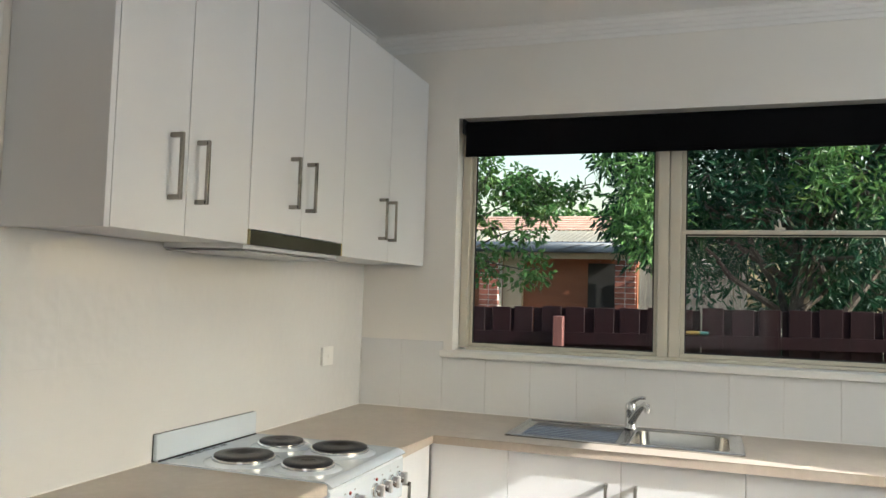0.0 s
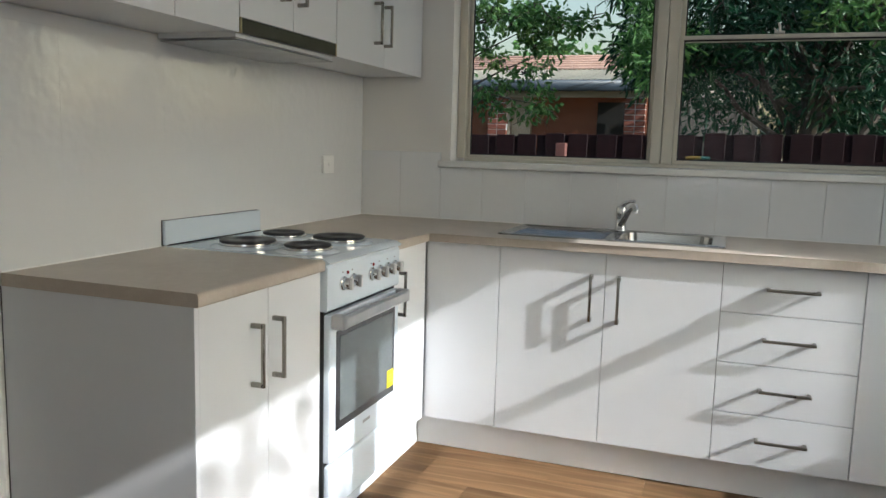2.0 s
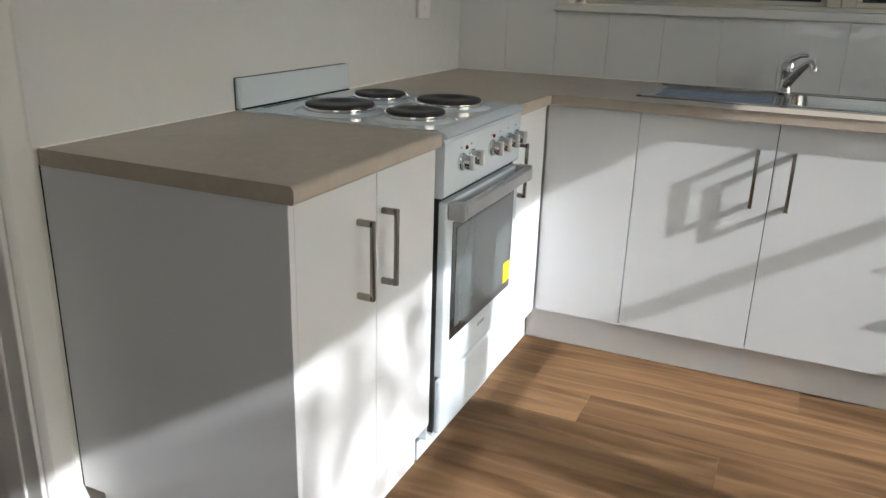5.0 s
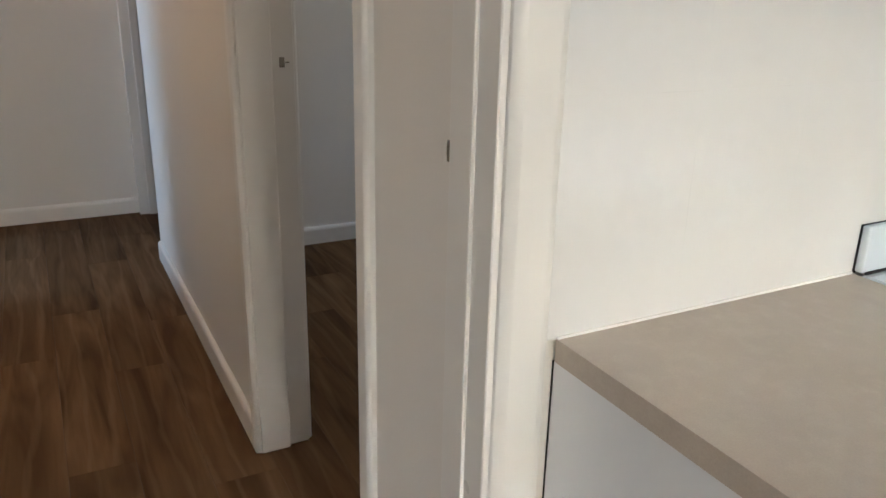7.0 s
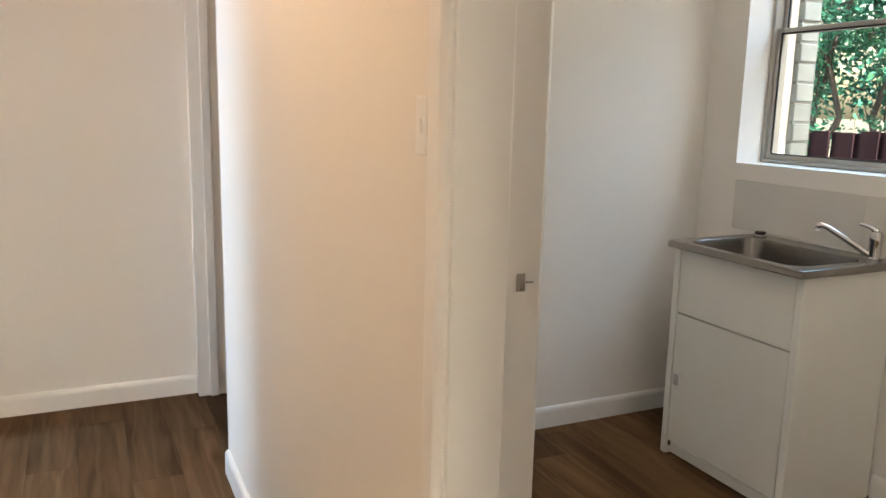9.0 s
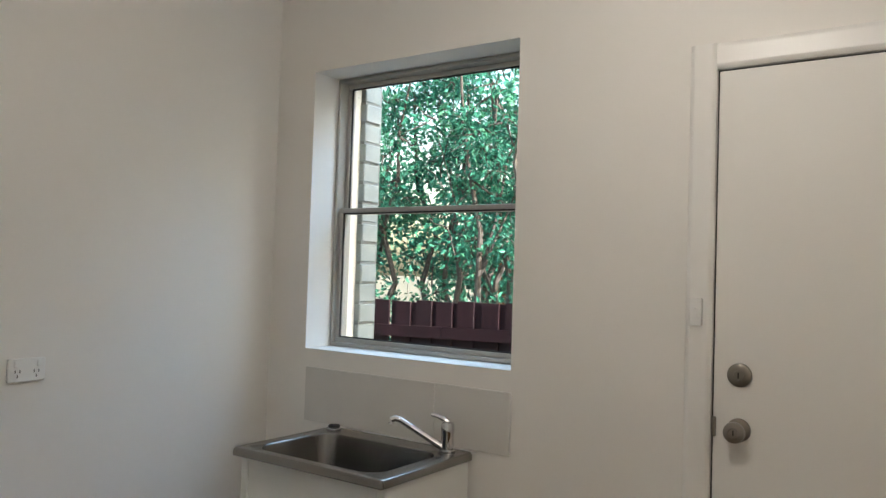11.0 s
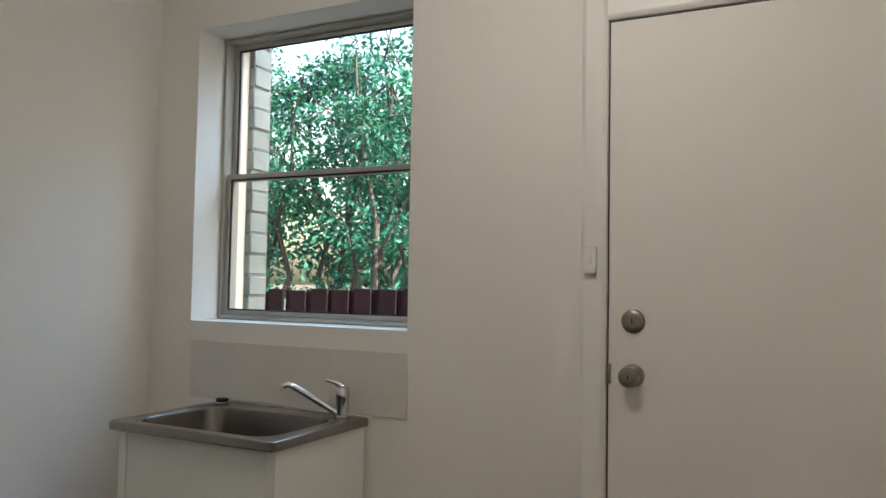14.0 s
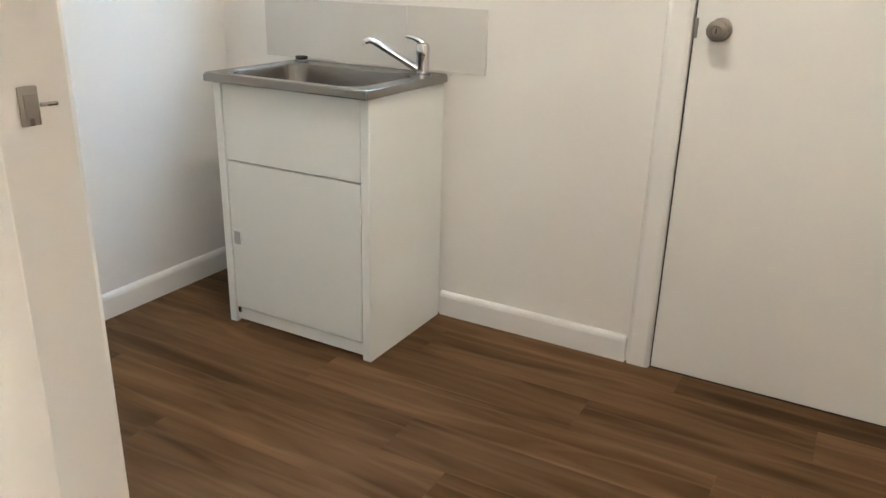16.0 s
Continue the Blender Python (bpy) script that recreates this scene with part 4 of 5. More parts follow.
part("lever", tube(bmesh.new(), [(1.288, -0.100, 1.008), (1.298, -0.112, 1.022), (1.322, -0.120, 1.034), (1.346, -0.128, 1.036)], [0.012, 0.010, 0.007, 0.006], 12), chrome, tap)

# ---- wall fittings ----


def plate(name, label, category, x, y, z, w, h, out, rockers=1, sockets=0, deep=0.013):
    """A switch plate on a wall; out is the wall's normal, one of +x, -x, +y, -y."""
    o = Vector(out)
    u = Vector((-o.y, o.x, 0))

    def slab(du0, du1, dz0, dz1, d0, d1, bev):
        a, b = Vector((x, y, z)) + u * du0 + o * d0, Vector((x, y, z)) + u * du1 + o * d1
        return block(min(a.x, b.x), max(a.x, b.x), min(a.y, b.y), max(a.y, b.y), z + dz0, z + dz1, bev)
    t = thing(name, (x, y, z), label, category)
    part("cover", slab(-w / 2, w / 2, -h / 2, h / 2, 0.0003, deep, 0.004), plastic_white, t)
    for k in range(rockers):
        off = (k - (rockers - 1) / 2) * (w * 0.62)
        up = 0.0 if not sockets else h * 0.27
        part("rocker", slab(off - 0.006, off + 0.006, up - 0.010, up + 0.010, deep - 0.0005, deep + 0.0035, 0.002), plastic_white, t)
    for k in range(sockets):
        off = (k - (sockets - 1) / 2) * (w * 0.5)
        for du, dz in ((-0.007, -0.004), (0.007, -0.004), (0.0, -0.018)):
            part("slot", slab(off + du - 0.0013, off + du + 0.0013, dz - 0.0045, dz + 0.0045, 0.0125, 0.0134, 0), black_gap, t)
    return t


plate("power_switch", "white plastic switch plate on the tiled wall", "switch", 0.0072, -0.371, 1.150, 0.098, 0.080, (1, 0, 0), 1)
plate("light_switch", "white light switch on the kitchen architrave", "switch", 0.0185, -2.092, 1.378, 0.036, 0.105, (1, 0, 0), 1)
plate("light_switch", "white light switch on the hall wall beside the laundry architrave", "switch", -1.318, -2.16, 1.350, 0.040, 0.082, (0, -1, 0), 1, deep=0.016)
plate("light_switch", "white light switch on the back door architrave", "switch", -1.303, -0.0535, 1.394, 0.034, 0.078, (0, -1, 0), 1, deep=0.017)
plate("power_point", "white double power point on the laundry wall", "power point", -3.05, -1.03, 1.144, 0.115, 0.072, (1, 0, 0), 2, 2)
plate("light_switch", "white switch plate inside the laundry door", "switch", -1.325, -2.015, 1.10, 0.05, 0.27, (0, 1, 0), 1)

# ---- laundry ----
door = thing("door_1", (-0.85, -0.03, 0), "closed flush cream painted back door", "door", kind=S)
part("panel", block(-1.2565, -0.447, -0.040, -0.002, 0.006, 2.0765, 0.002), door_paint, door)
gap = bmesh.new()
box(gap, -1.2605, -1.257, -0.037, 0.02, 0.0, 2.080)
box(gap, -1.2568, -0.445, -0.037, 0.02, 2.077, 2.080)
part("gap", gap, black_gap, door)
part("threshold", block(-1.258, -0.446, -0.036, 0.05, 0.0005, 0.0055), black_gap, door)


def rose(name, z, prof, label):
    b = part(name, lathe(bmesh.new(), prof, (-1.187, -0.040, z), 32, "y"), brushed, door, label)
    return b


rose("knob_rose", 1.076, [(0.032, 0.0), (0.031, -0.005), (0.014, -0.010), (0.013, -0.030), (0.024, -0.036), (0.029, -0.048), (0.027, -0.060), (0.014, -0.063), (0.012, -0.0605), (0.004, -0.0605)], "brushed metal door knob with a key cylinder")
rose("deadlock", 1.226, [(0.033, 0.0), (0.032, -0.008), (0.026, -0.013), (0.014, -0.013), (0.013, -0.0165), (0.003, -0.0165)], "round brushed metal deadlock")
part("keyhole", block(-1.1885, -1.1855, -0.0585, -0.0564, 1.226 - 0.008, 1.226 + 0.008), black_gap, door)
part("keyhole", block(-1.1885, -1.1855, -0.1015, -0.1000, 1.076 - 0.007, 1.076 + 0.007), black_gap, door)
part("latch_tongue", block(-1.260, -1.248, -0.046, -0.036, 1.05, 1.105, 0.002), brushed, door)

TX0, TX1, TF = -2.662, -2.050, -0.50
tub = thing("laundry_trough", ((TX0 + TX1) / 2, -0.27, 0), "white metal laundry trough cabinet with a steel bowl", "laundry trough")
part("side_panel", block(TX0, TX0 + 0.030, TF, -0.055, 0.001, 0.856, 0.003), powder_white, tub)
part("side_panel", block(TX1 - 0.032, TX1, TF, -0.055, 0.001, 0.856, 0.003), powder_white, tub)
part("back_panel", block(TX0 + 0.031, TX1 - 0.033, -0.075, -0.056, 0.05, 0.60), powder_white, tub)
part("front_panel", block(TX0 + 0.033, TX1 - 0.035, TF + 0.004, TF + 0.02, 0.5995, 0.856, 0.002), powder_white, tub, "fixed white front panel")
# Black block behind the fronts, so the gaps show the cupboard's shade.
part("inside", block(TX0 + 0.032, TX1 - 0.034, TF + 0.024, -0.46, 0.045, 0.846), black_gap, tub, "black filler for the shade inside the cupboard")
td = part("door", block(TX0 + 0.034, TX1 - 0.036, TF + 0.004, TF + 0.02, 0.062, 0.594, 0.002), powder_white, tub, "white metal cupboard door")
hb = bmesh.new()
hx, hz = -2.602, 0.326
for b in ((hx - 0.021, hx + 0.021, hz + 0.024, hz + 0.031), (hx - 0.021, hx + 0.021, hz - 0.031, hz - 0.024), (hx - 0.021, hx - 0.015, hz - 0.024, hz + 0.024), (hx + 0.015, hx + 0.021, hz - 0.024, hz + 0.024)):
    box(hb, b[0], b[1], TF - 0.001, TF + 0.006, b[2], b[3], 0.001)
part("finger_pull", hb, plastic_white, td, "white plastic recessed pull")
# Grey plate paints the shadow inside the pull's recess.
part("pull_recess_shade", block(hx - 0.0148, hx + 0.0148, TF + 0.0025, TF + 0.0045, hz - 0.0238, hz + 0.0238), silver_paint, td)
part("bottom_rail", block(TX0 + 0.031, TX1 - 0.033, TF + 0.012, TF + 0.028, 0.012, 0.056, 0.002), powder_white, tub)
part("hinge", block(TX0 + 0.036, TX0 + 0.046, TF + 0.006, TF + 0.012, 0.040, 0.061), brushed, tub, "small metal door pivot")
part("bowl", basin(bmesh.new(), -2.622, -2.100, -0.488, -0.138, 0.884, 0.62, 0.07, 0.025, (TX0 - 0.010, TX1 + 0.012, TF - 0.030, -0.050), 8), trough_steel, tub, "stainless steel trough bowl")
apron = bmesh.new()
x0, x1, y0 = TX0 - 0.0105, TX1 + 0.0125, TF - 0.0305
box(apron, x0, x1, y0, y0 + 0.008, 0.857, 0.8795, 0.003)
box(apron, x0, x0 + 0.008, y0 + 0.0085, -0.052, 0.857, 0.8795, 0.003)
box(apron, x1 - 0.008, x1, y0 + 0.0085, -0.052, 0.857, 0.8795, 0.003)
part("rim", apron, trough_steel, tub, "folded steel rim")
plug = part("plug", lathe(bmesh.new(), [(0.026, 0.0), (0.026, 0.006), (0.022, 0.010), (0.010, 0.012)], (-2.62, -0.098, 0.8845), 24), chrome, tub, "chrome plug with a black washer")
part("washer", lathe(bmesh.new(), [(0.021, 0.0), (0.023, 0.004), (0.020, 0.008)], (-2.62, -0.098, 0.8955), 24), black_gap, plug)

tp = thing("laundry_tap", (-2.108, -0.100, 0.885), "chrome laundry mixer tap with a long spout", "tap")
part("body", lathe(bmesh.new(), [(0.026, 0.0), (0.026, 0.004), (0.022, 0.008), (0.0215, 0.060), (0.023, 0.064), (0.023, 0.086), (0.019, 0.096), (0.010, 0.100)], (-2.108, -0.100, 0.885), 28), chrome, tp)
part("spout", tube(bmesh.new(), [(-2.118, -0.108, 0.898), (-2.150, -0.128, 0.920), (-2.200, -0.160, 0.955), (-2.240, -0.186, 0.983), (-2.256, -0.196, 0.989), (-2.267, -0.203, 0.984), (-2.269, -0.204, 0.970)], [0.013, 0.012, 0.011, 0.0105, 0.0105, 0.011, 0.0115], 14), chrome, tp)
part("lever", tube(bmesh.new(), [(-2.108, -0.098, 0.980), (-2.122, -0.104, 0.992), (-2.140, -0.112, 0.999), (-2.162, -0.120, 1.003)], [0.012, 0.010, 0.007, 0.006], 12), chrome, tp)

tiles_l = solid("tiles_laundry", block(-2.830, -1.904, -0.041, -0.034, 0.889, 1.096), grout, "pale grey glazed tile splashback over the trough", "wall tiles", kind=S)
tile_grey = surface("tile_pale_grey", (0.66, 0.64, 0.60), (0.63, 0.61, 0.57), 0.12, 3.0, 0.1, 9, dist=0.004)
for a, b in ((-2.8295, -2.2065), (-2.2045, -1.9045)):
    part("tile", block(a, b, -0.0445, -0.0405, 0.8895, 1.0955, 0.001, 1), tile_grey, tiles_l)
part("silicone", block(-2.70, -2.03, -0.0485, -0.0405, 0.878, 0.8865), plastic_white, tiles_l)


def ceiling_light(at, label):
    t = thing("ceiling_light", at, label, "ceiling light")
    x, y, z = at
    part("base", lathe(bmesh.new(), [(0.05, 0.0), (0.05, -0.02), (0.03, -0.03)], at, 32), plastic_white, t)
    part("rod", tube(bmesh.new(), [(x, y, z - 0.03), (x, y, z - 0.09)], 0.012, 10), plastic_white, t)


ceiling_light((-1.95, -2.62, CEIL), "white batten lampholder on the hall ceiling")
ceiling_light((-0.9, -0.75, CEIL), "white batten lampholder on the laundry ceiling")

# ---- outside: ground, fence, neighbour, trees ----
GROUND = -0.35
gm = bmesh.new()
bmesh.ops.create_grid(gm, x_segments=40, y_segments=40, size=400)
bmesh.ops.translate(gm, vec=(0, 0, GROUND), verts=gm.verts)
solid("ground", gm, soil, "bare brown soil with leaf litter", "ground", kind=S)

FY = 2.6


def fence_top(x):
    return 1.358 + 0.0215 * x


fence = thing("fence", (0, FY, GROUND), "dark red-brown stained timber paling fence", "fence")
rng = random.Random(7)
front_mesh, back_mesh = [], []
for k in range(3):
    bmf = block(-0.074, 0.074, -0.011, 0.009, 0.0, 1.9, 0.0025, 1)
    for v in bmf.verts:
        if v.co.z > 1.8:
            v.co.z += 0.006 * math.sin(40 * v.co.x + k)
    front_mesh.append(mesh_of("paling", bmf, fence_shaded))
    back_mesh.append(mesh_of("paling", block(-0.036, 0.036, -0.009, 0.009, 0.0, 1.9, 0.0025, 1), fence_shaded))
for i in range(82):
    x = -9.6 + 0.2 * i + rng.uniform(-0.006, 0.006)
    top = fence_top(x) + rng.uniform(-0.008, 0.008)
    for dx, dy, dz in ((0.0, 0.0, 0.0), (0.0990, 0.021, -0.010)):
        p = new("paling", (back_mesh if dx else front_mesh)[rng.randrange(3)])
        p.parent = fence
        p.location = (x + dx, 0.03 + dy, top + dz - GROUND - 1.9)
        p.rotation_euler = (0, radians(rng.uniform(-0.5, 0.5)), 0)
for i in range(6):
    x0 = -9.4 + 2.7 * i
    for dz in (-0.285, -1.2):
        bmr = bmesh.new()
        prism(bmr, [(FY - 0.018, dz), (FY + 0.018, dz), (FY + 0.018, dz + 0.088), (FY - 0.018, dz + 0.088)], "x", x0, x0 + 2.695)
        for v in bmr.verts:
            v.co.z += fence_top(v.co.x)
        part("rail", bmr, fence_shaded, fence, "stained timber fence rail")
    xp = 0.485 + 2.7 * (i - 3)
    part("post", block(xp - 0.038, xp + 0.038, FY - 0.10, FY - 0.020, GROUND, fence_top(xp) - 0.072, 0.006), fence_post_sunlit, fence, "timber fence post coloured lighter as if sunlit")

nozzle = thing("hose_fitting", (1.49, FY - 0.02, 1.19), "yellow and teal plastic hose fitting on the fence rail", "hose fitting")
zr = fence_top(1.49) - 0.285 + 0.088
part("barrel", tube(bmesh.new(), [(1.41, FY - 0.01, zr + 0.016), (1.45, FY - 0.01, zr + 0.016), (1.46, FY - 0.01, zr + 0.016), (1.52, FY - 0.01, zr + 0.016)], [0.010, 0.015, 0.016, 0.013], 12), yellow_plastic, nozzle)
part("collar", tube(bmesh.new(), [(1.52, FY - 0.01, zr + 0.016), (1.58, FY - 0.01, zr + 0.016)], [0.015, 0.013], 12), teal_plastic, nozzle, "teal collar")

HY = 9.0
house = thing("neighbour_house", (-1.0, HY, GROUND), "low red brick house with a cream corrugated porch roof", "house")
part("wall", block(-8.0, 0.47, HY + 0.35, HY + 0.6, GROUND, 2.39), red_board, house, "red-brown weatherboard wall")
part("porch_wall", block(-1.71, -1.39, HY + 0.20, HY + 0.345, GROUND, 2.1), cream_timber, house, "cream painted panel")
# Solid near-black panel; its colour stands for the shade inside the doorway.
part("doorway", block(-0.31, 0.155, HY + 0.30, HY + 0.345, GROUND, 2.02), doorway_shade, house, "dark panel that stands for the unlit open doorway")
part("beam", block(-8.0, 0.6, HY - 0.06, HY + 0.05, 2.075, 2.165, 0.006), cream_timber, house, "cream porch beam")
gut = bmesh.new()
prism(gut, [(HY - 0.22, 2.17), (HY - 0.10, 2.165), (HY - 0.10, 2.33), (HY - 0.20, 2.335), (HY - 0.235, 2.30)], "x", -8.0, 0.75)
part("gutter", gut, gutter_blue, house, "dark blue gutter")
sheet = bmesh.new()
n = 150
rows = []
for y, z in ((HY - 0.20, 2.335), (HY + 0.7, 2.50), (HY + 1.6, 2.67)):
    rows.append([sheet.verts.new((-8.0 + 8.75 * k / (n * 2), y, z + 0.012 * math.cos(k * math.pi / 1.5))) for k in range(n * 2 + 1)])
for a, b in zip(rows, rows[1:]):
    for k in range(n * 2):
        sheet.faces.new((a[k], a[k + 1], b[k + 1], b[k]))
bmesh.ops.solidify(sheet, geom=list(sheet.faces), thickness=0.01)
part("porch_roof", sheet, roof_sheet, house, "cream corrugated iron roof")
upper = bmesh.new()
for k in range(6):
    z = 2.68 + 0.052 * k
    prism(upper, [(HY + 1.6 + 0.10 * k, z), (HY + 1.75 + 0.10 * k, z), (HY + 1.75 + 0.10 * k, z + 0.062), (HY + 1.61 + 0.10 * k, z + 0.035)], "x", -8.0, 0.45)
part("upper_roof", upper, roof_tile, house, "pink-brown tiled upper roof")
bmortar = bmesh.new()
for x0, x1 in ((-2.04, -1.715), (0.165, 0.47)):
    box(bmortar, x0 + 0.006, x1 - 0.006, HY - 0.094, HY + 0.196, GROUND, 2.072)
part("mortar", bmortar, grout, house, "pale mortar")
brick_mesh = mesh_of("brick", block(-0.076, 0.076, -0.05, 0.05, 0.0, 0.076, 0.003, 1), red_brick)
for x0 in (-2.04, 0.165):
    for r in range(18):
        for k in range(2):
            b = new("brick", brick_mesh)
            b.parent = house
            b.location = Vector((x0 + 0.080 + 0.162 * k + (0.003 if r % 2 else 0.0), HY - 0.05, 0.52 + 0.086 * r)) - Vector(house.location)

side = thing("paling_fence", (1.3, HY + 0.2, GROUND), "weathered grey timber paling fence beside the brick house", "fence")
for k in range(16):
    part("paling", block(0.52 + 0.1 * k, 0.612 + 0.1 * k, HY + 0.2, HY + 0.22, GROUND, 2.0 + rng.uniform(-0.02, 0.02), 0.003, 1), grey_timber, side)
shed = thing("shed_roof", (1.1, HY + 1.2, 2.0), "small grey tiled shed roof beyond the fence", "roof")
for k in range(5):
    bms = bmesh.new()
    rr = []
    for y, z in ((HY + 0.6 + 0.2 * k, 2.02 + 0.075 * k), (HY + 0.82 + 0.2 * k, 2.085 + 0.075 * k)):
        rr.append([bms.verts.new((0.45 + 1.5 * j / 40, y, z + 0.016 * math.cos(j * 1.57))) for j in range(41)])
    for j in range(40):
        bms.faces.new((rr[0][j], rr[0][j + 1], rr[1][j + 1], rr[1][j]))
    bmesh.ops.solidify(bms, geom=list(bms.faces), thickness=0.012)
    part("tile_course", bms, roof_sheet, shed)
part("shed_wall", block(0.5, 1.9, HY + 0.7, HY + 1.7, GROUND, 2.02), grey_timber, shed)


def leaf_cloud(name, spots, per, spread, size, shape, material, parent, seed, droop=0.5):
    """Many small folded leaves in clumps round the spots (x, y, z, radius)."""
    g = np.random.RandomState(seed)
    sp = np.array(spots, dtype=float)
    idx = np.repeat(np.arange(len(sp)), per)
    n = len(idx)
    off = g.normal(size=(n, 3))
    off /= np.linalg.norm(off, axis=1)[:, None]
    off *= (g.uniform(0.05, 1.0, n) ** 0.6)[:, None] * sp[idx, 3][:, None] * spread
    off[:, 2] *= 0.75
    pos = sp[idx, :3] + off
    way = off / (np.linalg.norm(off, axis=1)[:, None] + 1e-6) + g.normal(size=(n, 3)) * 0.7
    way[:, 2] -= droop
    way /= np.linalg.norm(way, axis=1)[:, None]
    tmp = g.normal(size=(n, 3))
    tmp[:, 2] *= 0.5
    lat = np.cross(way, tmp)
    lat /= np.linalg.norm(lat, axis=1)[:, None]
    nor = np.cross(lat, way)
    L = size * g.uniform(0.65, 1.25, n)
    W = L * shape
    base, tip = pos, pos + way * L[:, None] - nor * (L * 0.12)[:, None]
    m1 = pos + way * (L * 0.35)[:, None]
    m2 = pos + way * (L * 0.70)[:, None] - nor * (L * 0.04)[:, None]
    up = nor * (W * 0.25)[:, None]
    verts = np.stack([base, m1 - lat * (W * 0.5)[:, None] + up, m2 - lat * (W * 0.38)[:, None] + up, tip, m2 + lat * (W * 0.38)[:, None] + up, m1 + lat * (W * 0.5)[:, None] + up, m1, m2], axis=1).reshape(-1, 3)
    verts -= np.array(base_of(parent))
    faces = []
    for i in range(n):
        o = 8 * i
        faces += [(o, o + 1, o + 6), (o + 1, o + 2, o + 7, o + 6), (o + 2, o + 3, o + 7), (o, o + 6, o + 5), (o + 6, o + 7, o + 4, o + 5), (o + 7, o + 3, o + 4)]
    me = bpy.data.meshes.new(name)
    me.from_pydata(verts.tolist(), [], faces)
    me.materials.append(material)
    ob = new(name, me)
    ob.parent = parent
    return ob


def wander(p0, p1, bend, g, n=6):
    p0, p1 = Vector(p0), Vector(p1)
    pts = []
    for k in range(n):
        f = k / (n - 1)
        j = bend * math.sin(math.pi * f)
        pts.append(p0.lerp(p1, f) + Vector((g.uniform(-j, j), g.uniform(-j, j), g.uniform(-j, j) * 0.5 + j * 0.3)))
    return pts


def tree(name, label, base, height, r0, limbs, spots, per, spread, size, shape, material, seed, trunks=1, droop=0.5):
    """A tapered trunk, limbs that reach the clumps, twigs, and leaves."""
    g = random.Random(seed)
    t = thing(name, base, label, "tree")
    bx, by, bz = base
    tr = bmesh.new()
    tops = []
    for k in range(trunks):
        a = 2 * math.pi * k / max(trunks, 1)
        foot = (bx + (0.25 * math.cos(a) if trunks > 1 else 0), by + (0.25 * math.sin(a) if trunks > 1 else 0), bz)
        head = (bx + (0.8 * math.cos(a) if trunks > 1 else 0.1), by + (0.5 * math.sin(a) if trunks > 1 else 0), bz + height)
        pts = wander(foot, head, 0.12, g, 8)
        tube(tr, pts, [r0 * (1 - 0.75 * i / 7) for i in range(8)], 9)
        tops.append(pts)
    part("trunk", tr, bark, t)
    lb = bmesh.new()
    order = list(spots)
    g.shuffle(order)
    for s in order[:limbs]:
        pts = g.choice(tops)
        start = pts[g.randrange(2, len(pts))]
        tube(lb, wander(start, s[:3], 0.18, g, 6), [r0 * 0.34, r0 * 0.28, r0 * 0.22, r0 * 0.16, r0 * 0.10, r0 * 0.05], 6)
    for s in order:
        c = Vector(s[:3])
        for q in range(3):
            e = c + Vector((g.uniform(-1, 1), g.uniform(-1, 1), g.uniform(-1, 0.7))) * s[3]
            tube(lb, wander(c, e, 0.05, g, 4), [0.009, 0.007, 0.005, 0.003], 4, False)
    part("limbs", lb, bark, t)
    leaf_cloud("crown", spots, per, spread, size, shape, material, t, seed, droop)
    return t


def crown_spots(seed, count, centre, radii, r, keep=lambda x, y, z: True):
    g = random.Random(seed)
    out = []
    while len(out) < count:
        v = Vector((g.gauss(0, 1), g.gauss(0, 1), g.gauss(0, 1))).normalized() * g.uniform(0.35, 1.0)
        p = (centre[0] + v.x * radii[0], centre[1] + v.y * radii[1], centre[2] + v.z * radii[2])
        if keep(*p):
            out.append((*p, g.uniform(0.7, 1.25) * r))
    return out


# sparse branch that hangs in front of the neighbour's roof
g = random.Random(3)
sprig = []
for k in range(15):
    f = k / 14
    sprig.append((-2.0 + 2.15 * f + g.uniform(-0.15, 0.1), 4.9 + g.uniform(-0.3, 0.3), 3.0 - 0.55 * f * f + g.uniform(-0.3, 0.25), g.uniform(0.14, 0.24)))
for x, z in ((-0.75, 2.2), (-0.45, 2.05), (-0.2, 1.85), (-0.35, 1.65), (-0.15, 1.7), (-0.6, 1.95), (-0.85, 1.9), (-0.95, 2.35), (-0.1, 2.3), (-0.3, 2.5), (-0.95, 1.75), (-0.72, 1.72), (-0.25, 2.08), (-0.05, 2.55)):
    sprig.append((x, 4.8 + g.uniform(-0.2, 0.2), z, g.uniform(0.15, 0.22)))
for k in range(12):
    sprig.append((g.uniform(-1.0, -0.1), 4.9 + g.uniform(-0.2, 0.2), g.uniform(2.35, 3.0), g.uniform(0.14, 0.2)))
tree("leaning_tree", "slender tree with sparse drooping leafy branches over the fence", (-2.9, 5.2, GROUND), 3.4, 0.09, 16, sprig, 62, 1.0, 0.078, 0.50, leaf_mid, 11, droop=0.8)

reach = random.Random(15)
limb = []
while len(limb) < 34:
    x, z = reach.uniform(0.5, 1.35), reach.uniform(1.75, 3.6)
    if z > 1.8 + max(0.0, 0.85 - x) * 1.3:
        limb.append((x, 5.5 + reach.uniform(-0.4, 0.4), z, reach.uniform(0.20, 0.30)))
spots = limb + crown_spots(5, 150, (2.75, 5.7, 3.55), (2.35, 1.4, 2.2), 0.42, lambda x, y, z: x > 1.15 and z > 1.62)
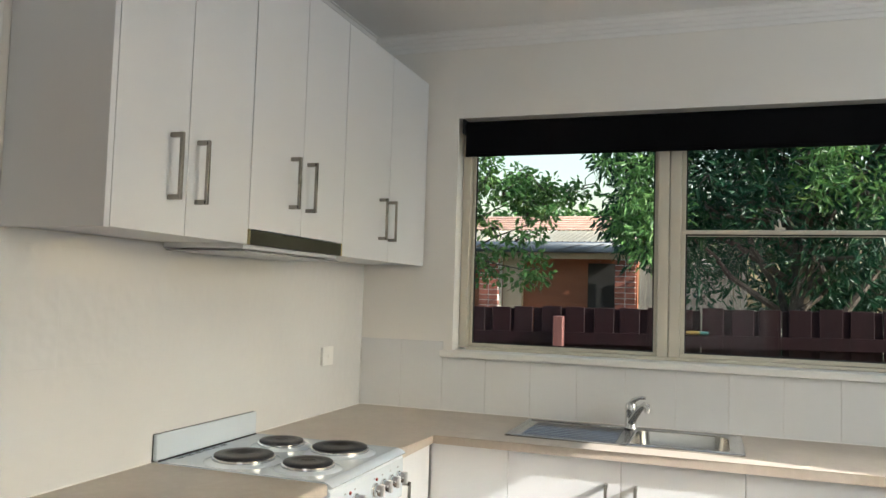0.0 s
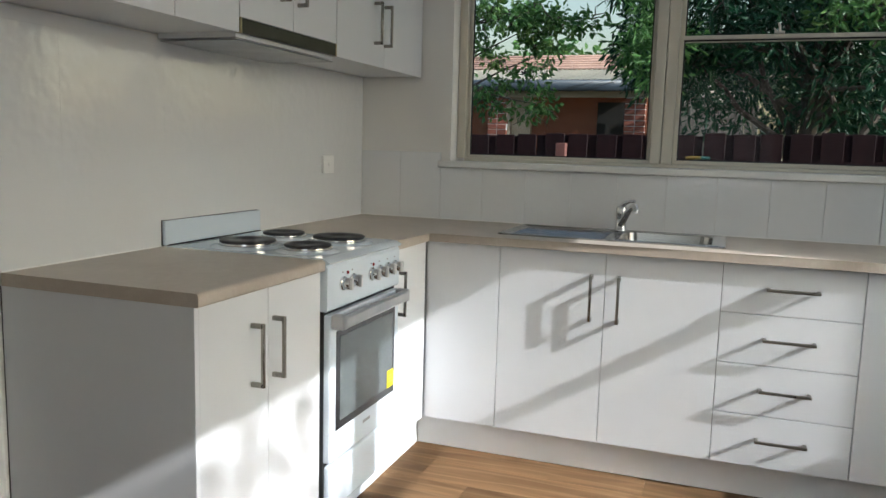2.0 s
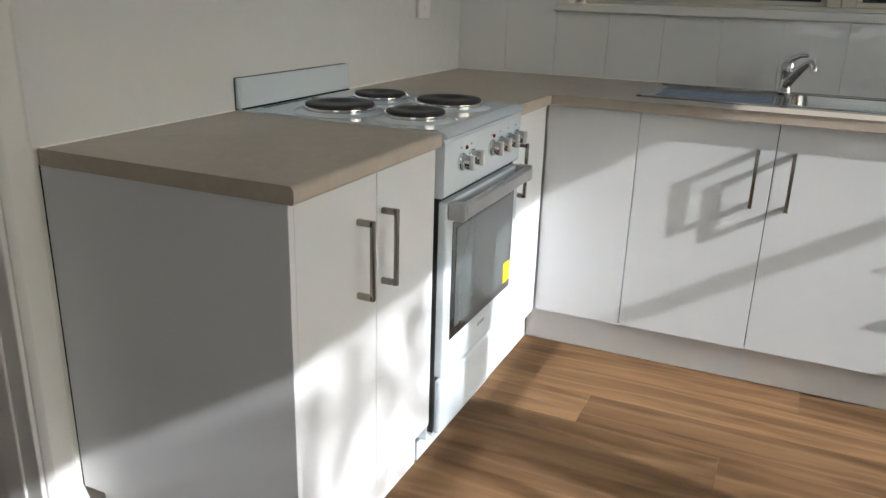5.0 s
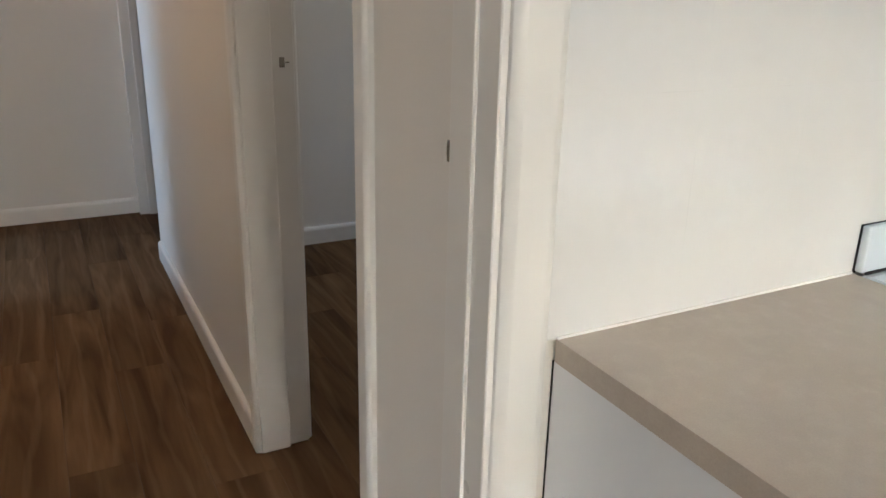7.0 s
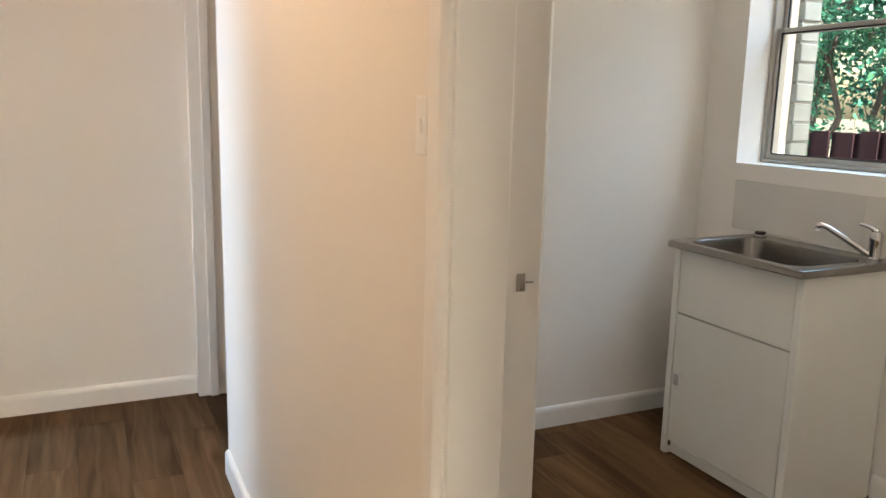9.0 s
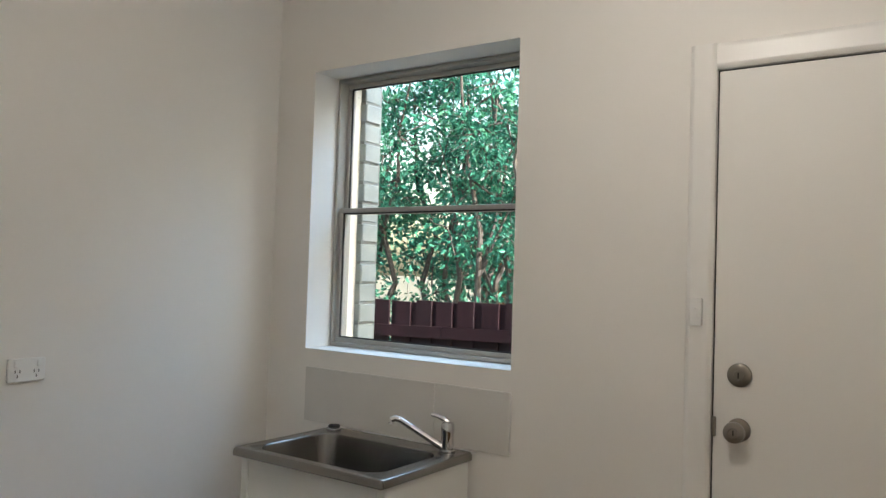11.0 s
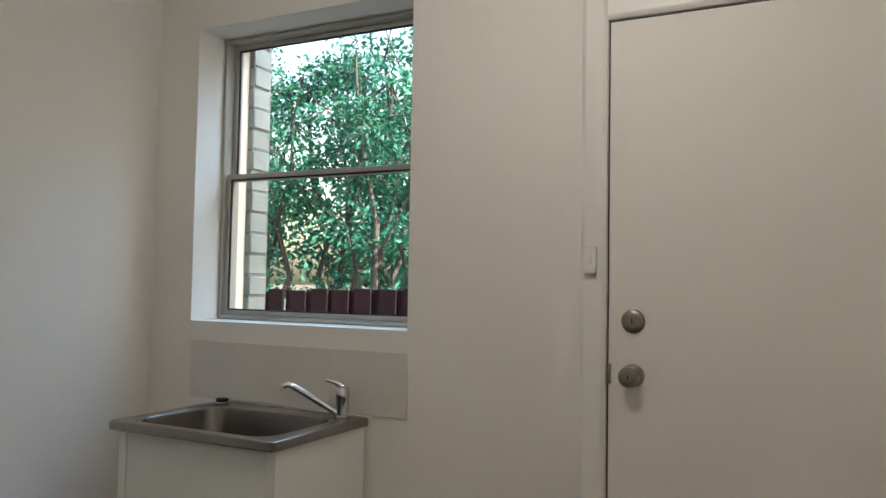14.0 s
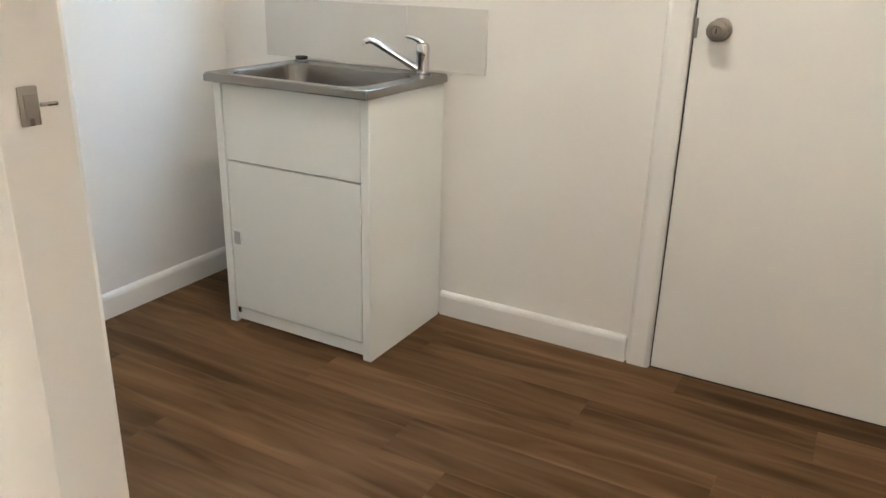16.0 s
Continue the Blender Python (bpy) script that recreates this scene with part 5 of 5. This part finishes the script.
# Crown in leaf_dark, a green deepened for the tree's shaded inside.
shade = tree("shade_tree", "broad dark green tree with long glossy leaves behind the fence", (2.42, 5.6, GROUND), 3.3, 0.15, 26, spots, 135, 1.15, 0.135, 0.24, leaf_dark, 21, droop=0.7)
# Outer clumps of the same tree in lighter leaf_mid, sunlight put into their green.
fringe = [(1.6 + 0.865 * (x - 1.6), y - 1.2, 1.4 + 0.865 * (z - 1.4), q) for x, y, z, q in limb if x < 1.05]
leaf_cloud("sunlit_leaves", fringe, 70, 1.05, 0.10, 0.26, leaf_mid, shade, 29, 0.7)
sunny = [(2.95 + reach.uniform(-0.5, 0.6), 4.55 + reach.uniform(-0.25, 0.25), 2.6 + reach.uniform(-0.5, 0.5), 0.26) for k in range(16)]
leaf_cloud("sunlit_leaves", sunny, 60, 1.1, 0.11, 0.26, leaf_mid, shade, 30, 0.4)
# low shrubs behind the fence by the shade tree
spots = crown_spots(8, 26, (3.3, 6.6, 1.4), (1.5, 0.5, 0.7), 0.35)
tree("shrub", "dark leafy shrub behind the fence", (3.3, 6.6, GROUND), 1.4, 0.04, 8, spots, 60, 1.1, 0.11, 0.35, leaf_dark, 31, 3)

# thicket behind the laundry window
for k, (x, y) in enumerate(((-4.4, 4.6), (-5.6, 5.4), (-6.8, 4.7), (-8.0, 5.6), (-9.3, 5.0))):
    spots = crown_spots(40 + k, 74, (x, y, 2.75), (1.15, 0.85, 2.55), 0.28)
    tree("thicket_tree", "many-stemmed leafy tree in the thicket beyond the fence", (x, y, GROUND), 4.0, 0.05, 12, spots, 105, 1.15, 0.072, 0.46, leaf_hedge, 60 + k, 5, droop=0.4)
spots = crown_spots(77, 55, (-6.6, 7.6, 2.1), (3.6, 0.6, 2.0), 0.5)
tree("thicket_tree", "dense leafy tree at the back of the thicket", (-6.6, 7.6, GROUND), 4.4, 0.08, 16, spots, 40, 1.2, 0.15, 0.5, leaf_hedge, 91, 5)
# leaf screen behind the shade tree
spots = crown_spots(9, 85, (3.4, 7.9, 2.2), (2.5, 0.45, 1.9), 0.45)
tree("thicket_tree", "dense dark tree beyond the shade tree", (3.4, 7.9, GROUND), 3.6, 0.08, 14, spots, 70, 1.2, 0.15, 0.36, leaf_dark, 33, 3)
# tree whose leaves dapple the sun on the stove cabinets
spots = crown_spots(14, 9, (8.6, -2.98, 5.2), (0.5, 0.42, 0.30), 0.26)
tree("street_tree", "sparse leafy tree outside the sunny window", (9.4, -4.9, GROUND), 5.6, 0.12, 6, spots, 9, 1.2, 0.12, 0.45, leaf_mid, 44)
# far green behind the neighbour's roof
spots = crown_spots(99, 70, (-1.5, 22, 3.6), (7.5, 1.5, 1.0), 0.6)
tree("far_tree", "pale green tree beyond the neighbour's roof", (-1.5, 22, GROUND), 4.0, 0.2, 12, spots, 60, 1.2, 0.30, 0.5, leaf_mid, 120)

# ---- pieces of walls and floor ----
bm_b = mesh_of("brick", block(-0.085, 0.085, -0.05, 0.05, 0.0, 0.076, 0.004, 1), house_brick)
for r in range(32):
    b = new("brick", bm_b)
    b.parent = pier
    b.location = (-2.903 + (0.006 if r % 2 else 0.0), 0.300, -0.2 + 0.086 * r)

plank_cache = {}


def plank_mesh(length):
    key = round(length, 3)
    if key not in plank_cache:
        plank_cache[key] = mesh_of("plank", block(0.0, key - 0.0006, 0.0, 0.1794, -0.004, 0.0, 0.0007, 1), vinyl)
    return plank_cache[key]


rng = random.Random(12)
row, y = 0, YB
while y < -0.01:
    x = -4.2 - [0.0, 0.41, 0.82, 0.2, 0.61, 1.02][row % 6]
    while x < 3.62:
        a, b = max(x, -4.2), min(x + 1.22, 3.62)
        if b - a > 0.05:
            p = new("plank", plank_mesh(b - a))
            p.parent = floor
            p.location = (a, y, 0.0)
        x += 1.22
    y += 0.18
    row += 1
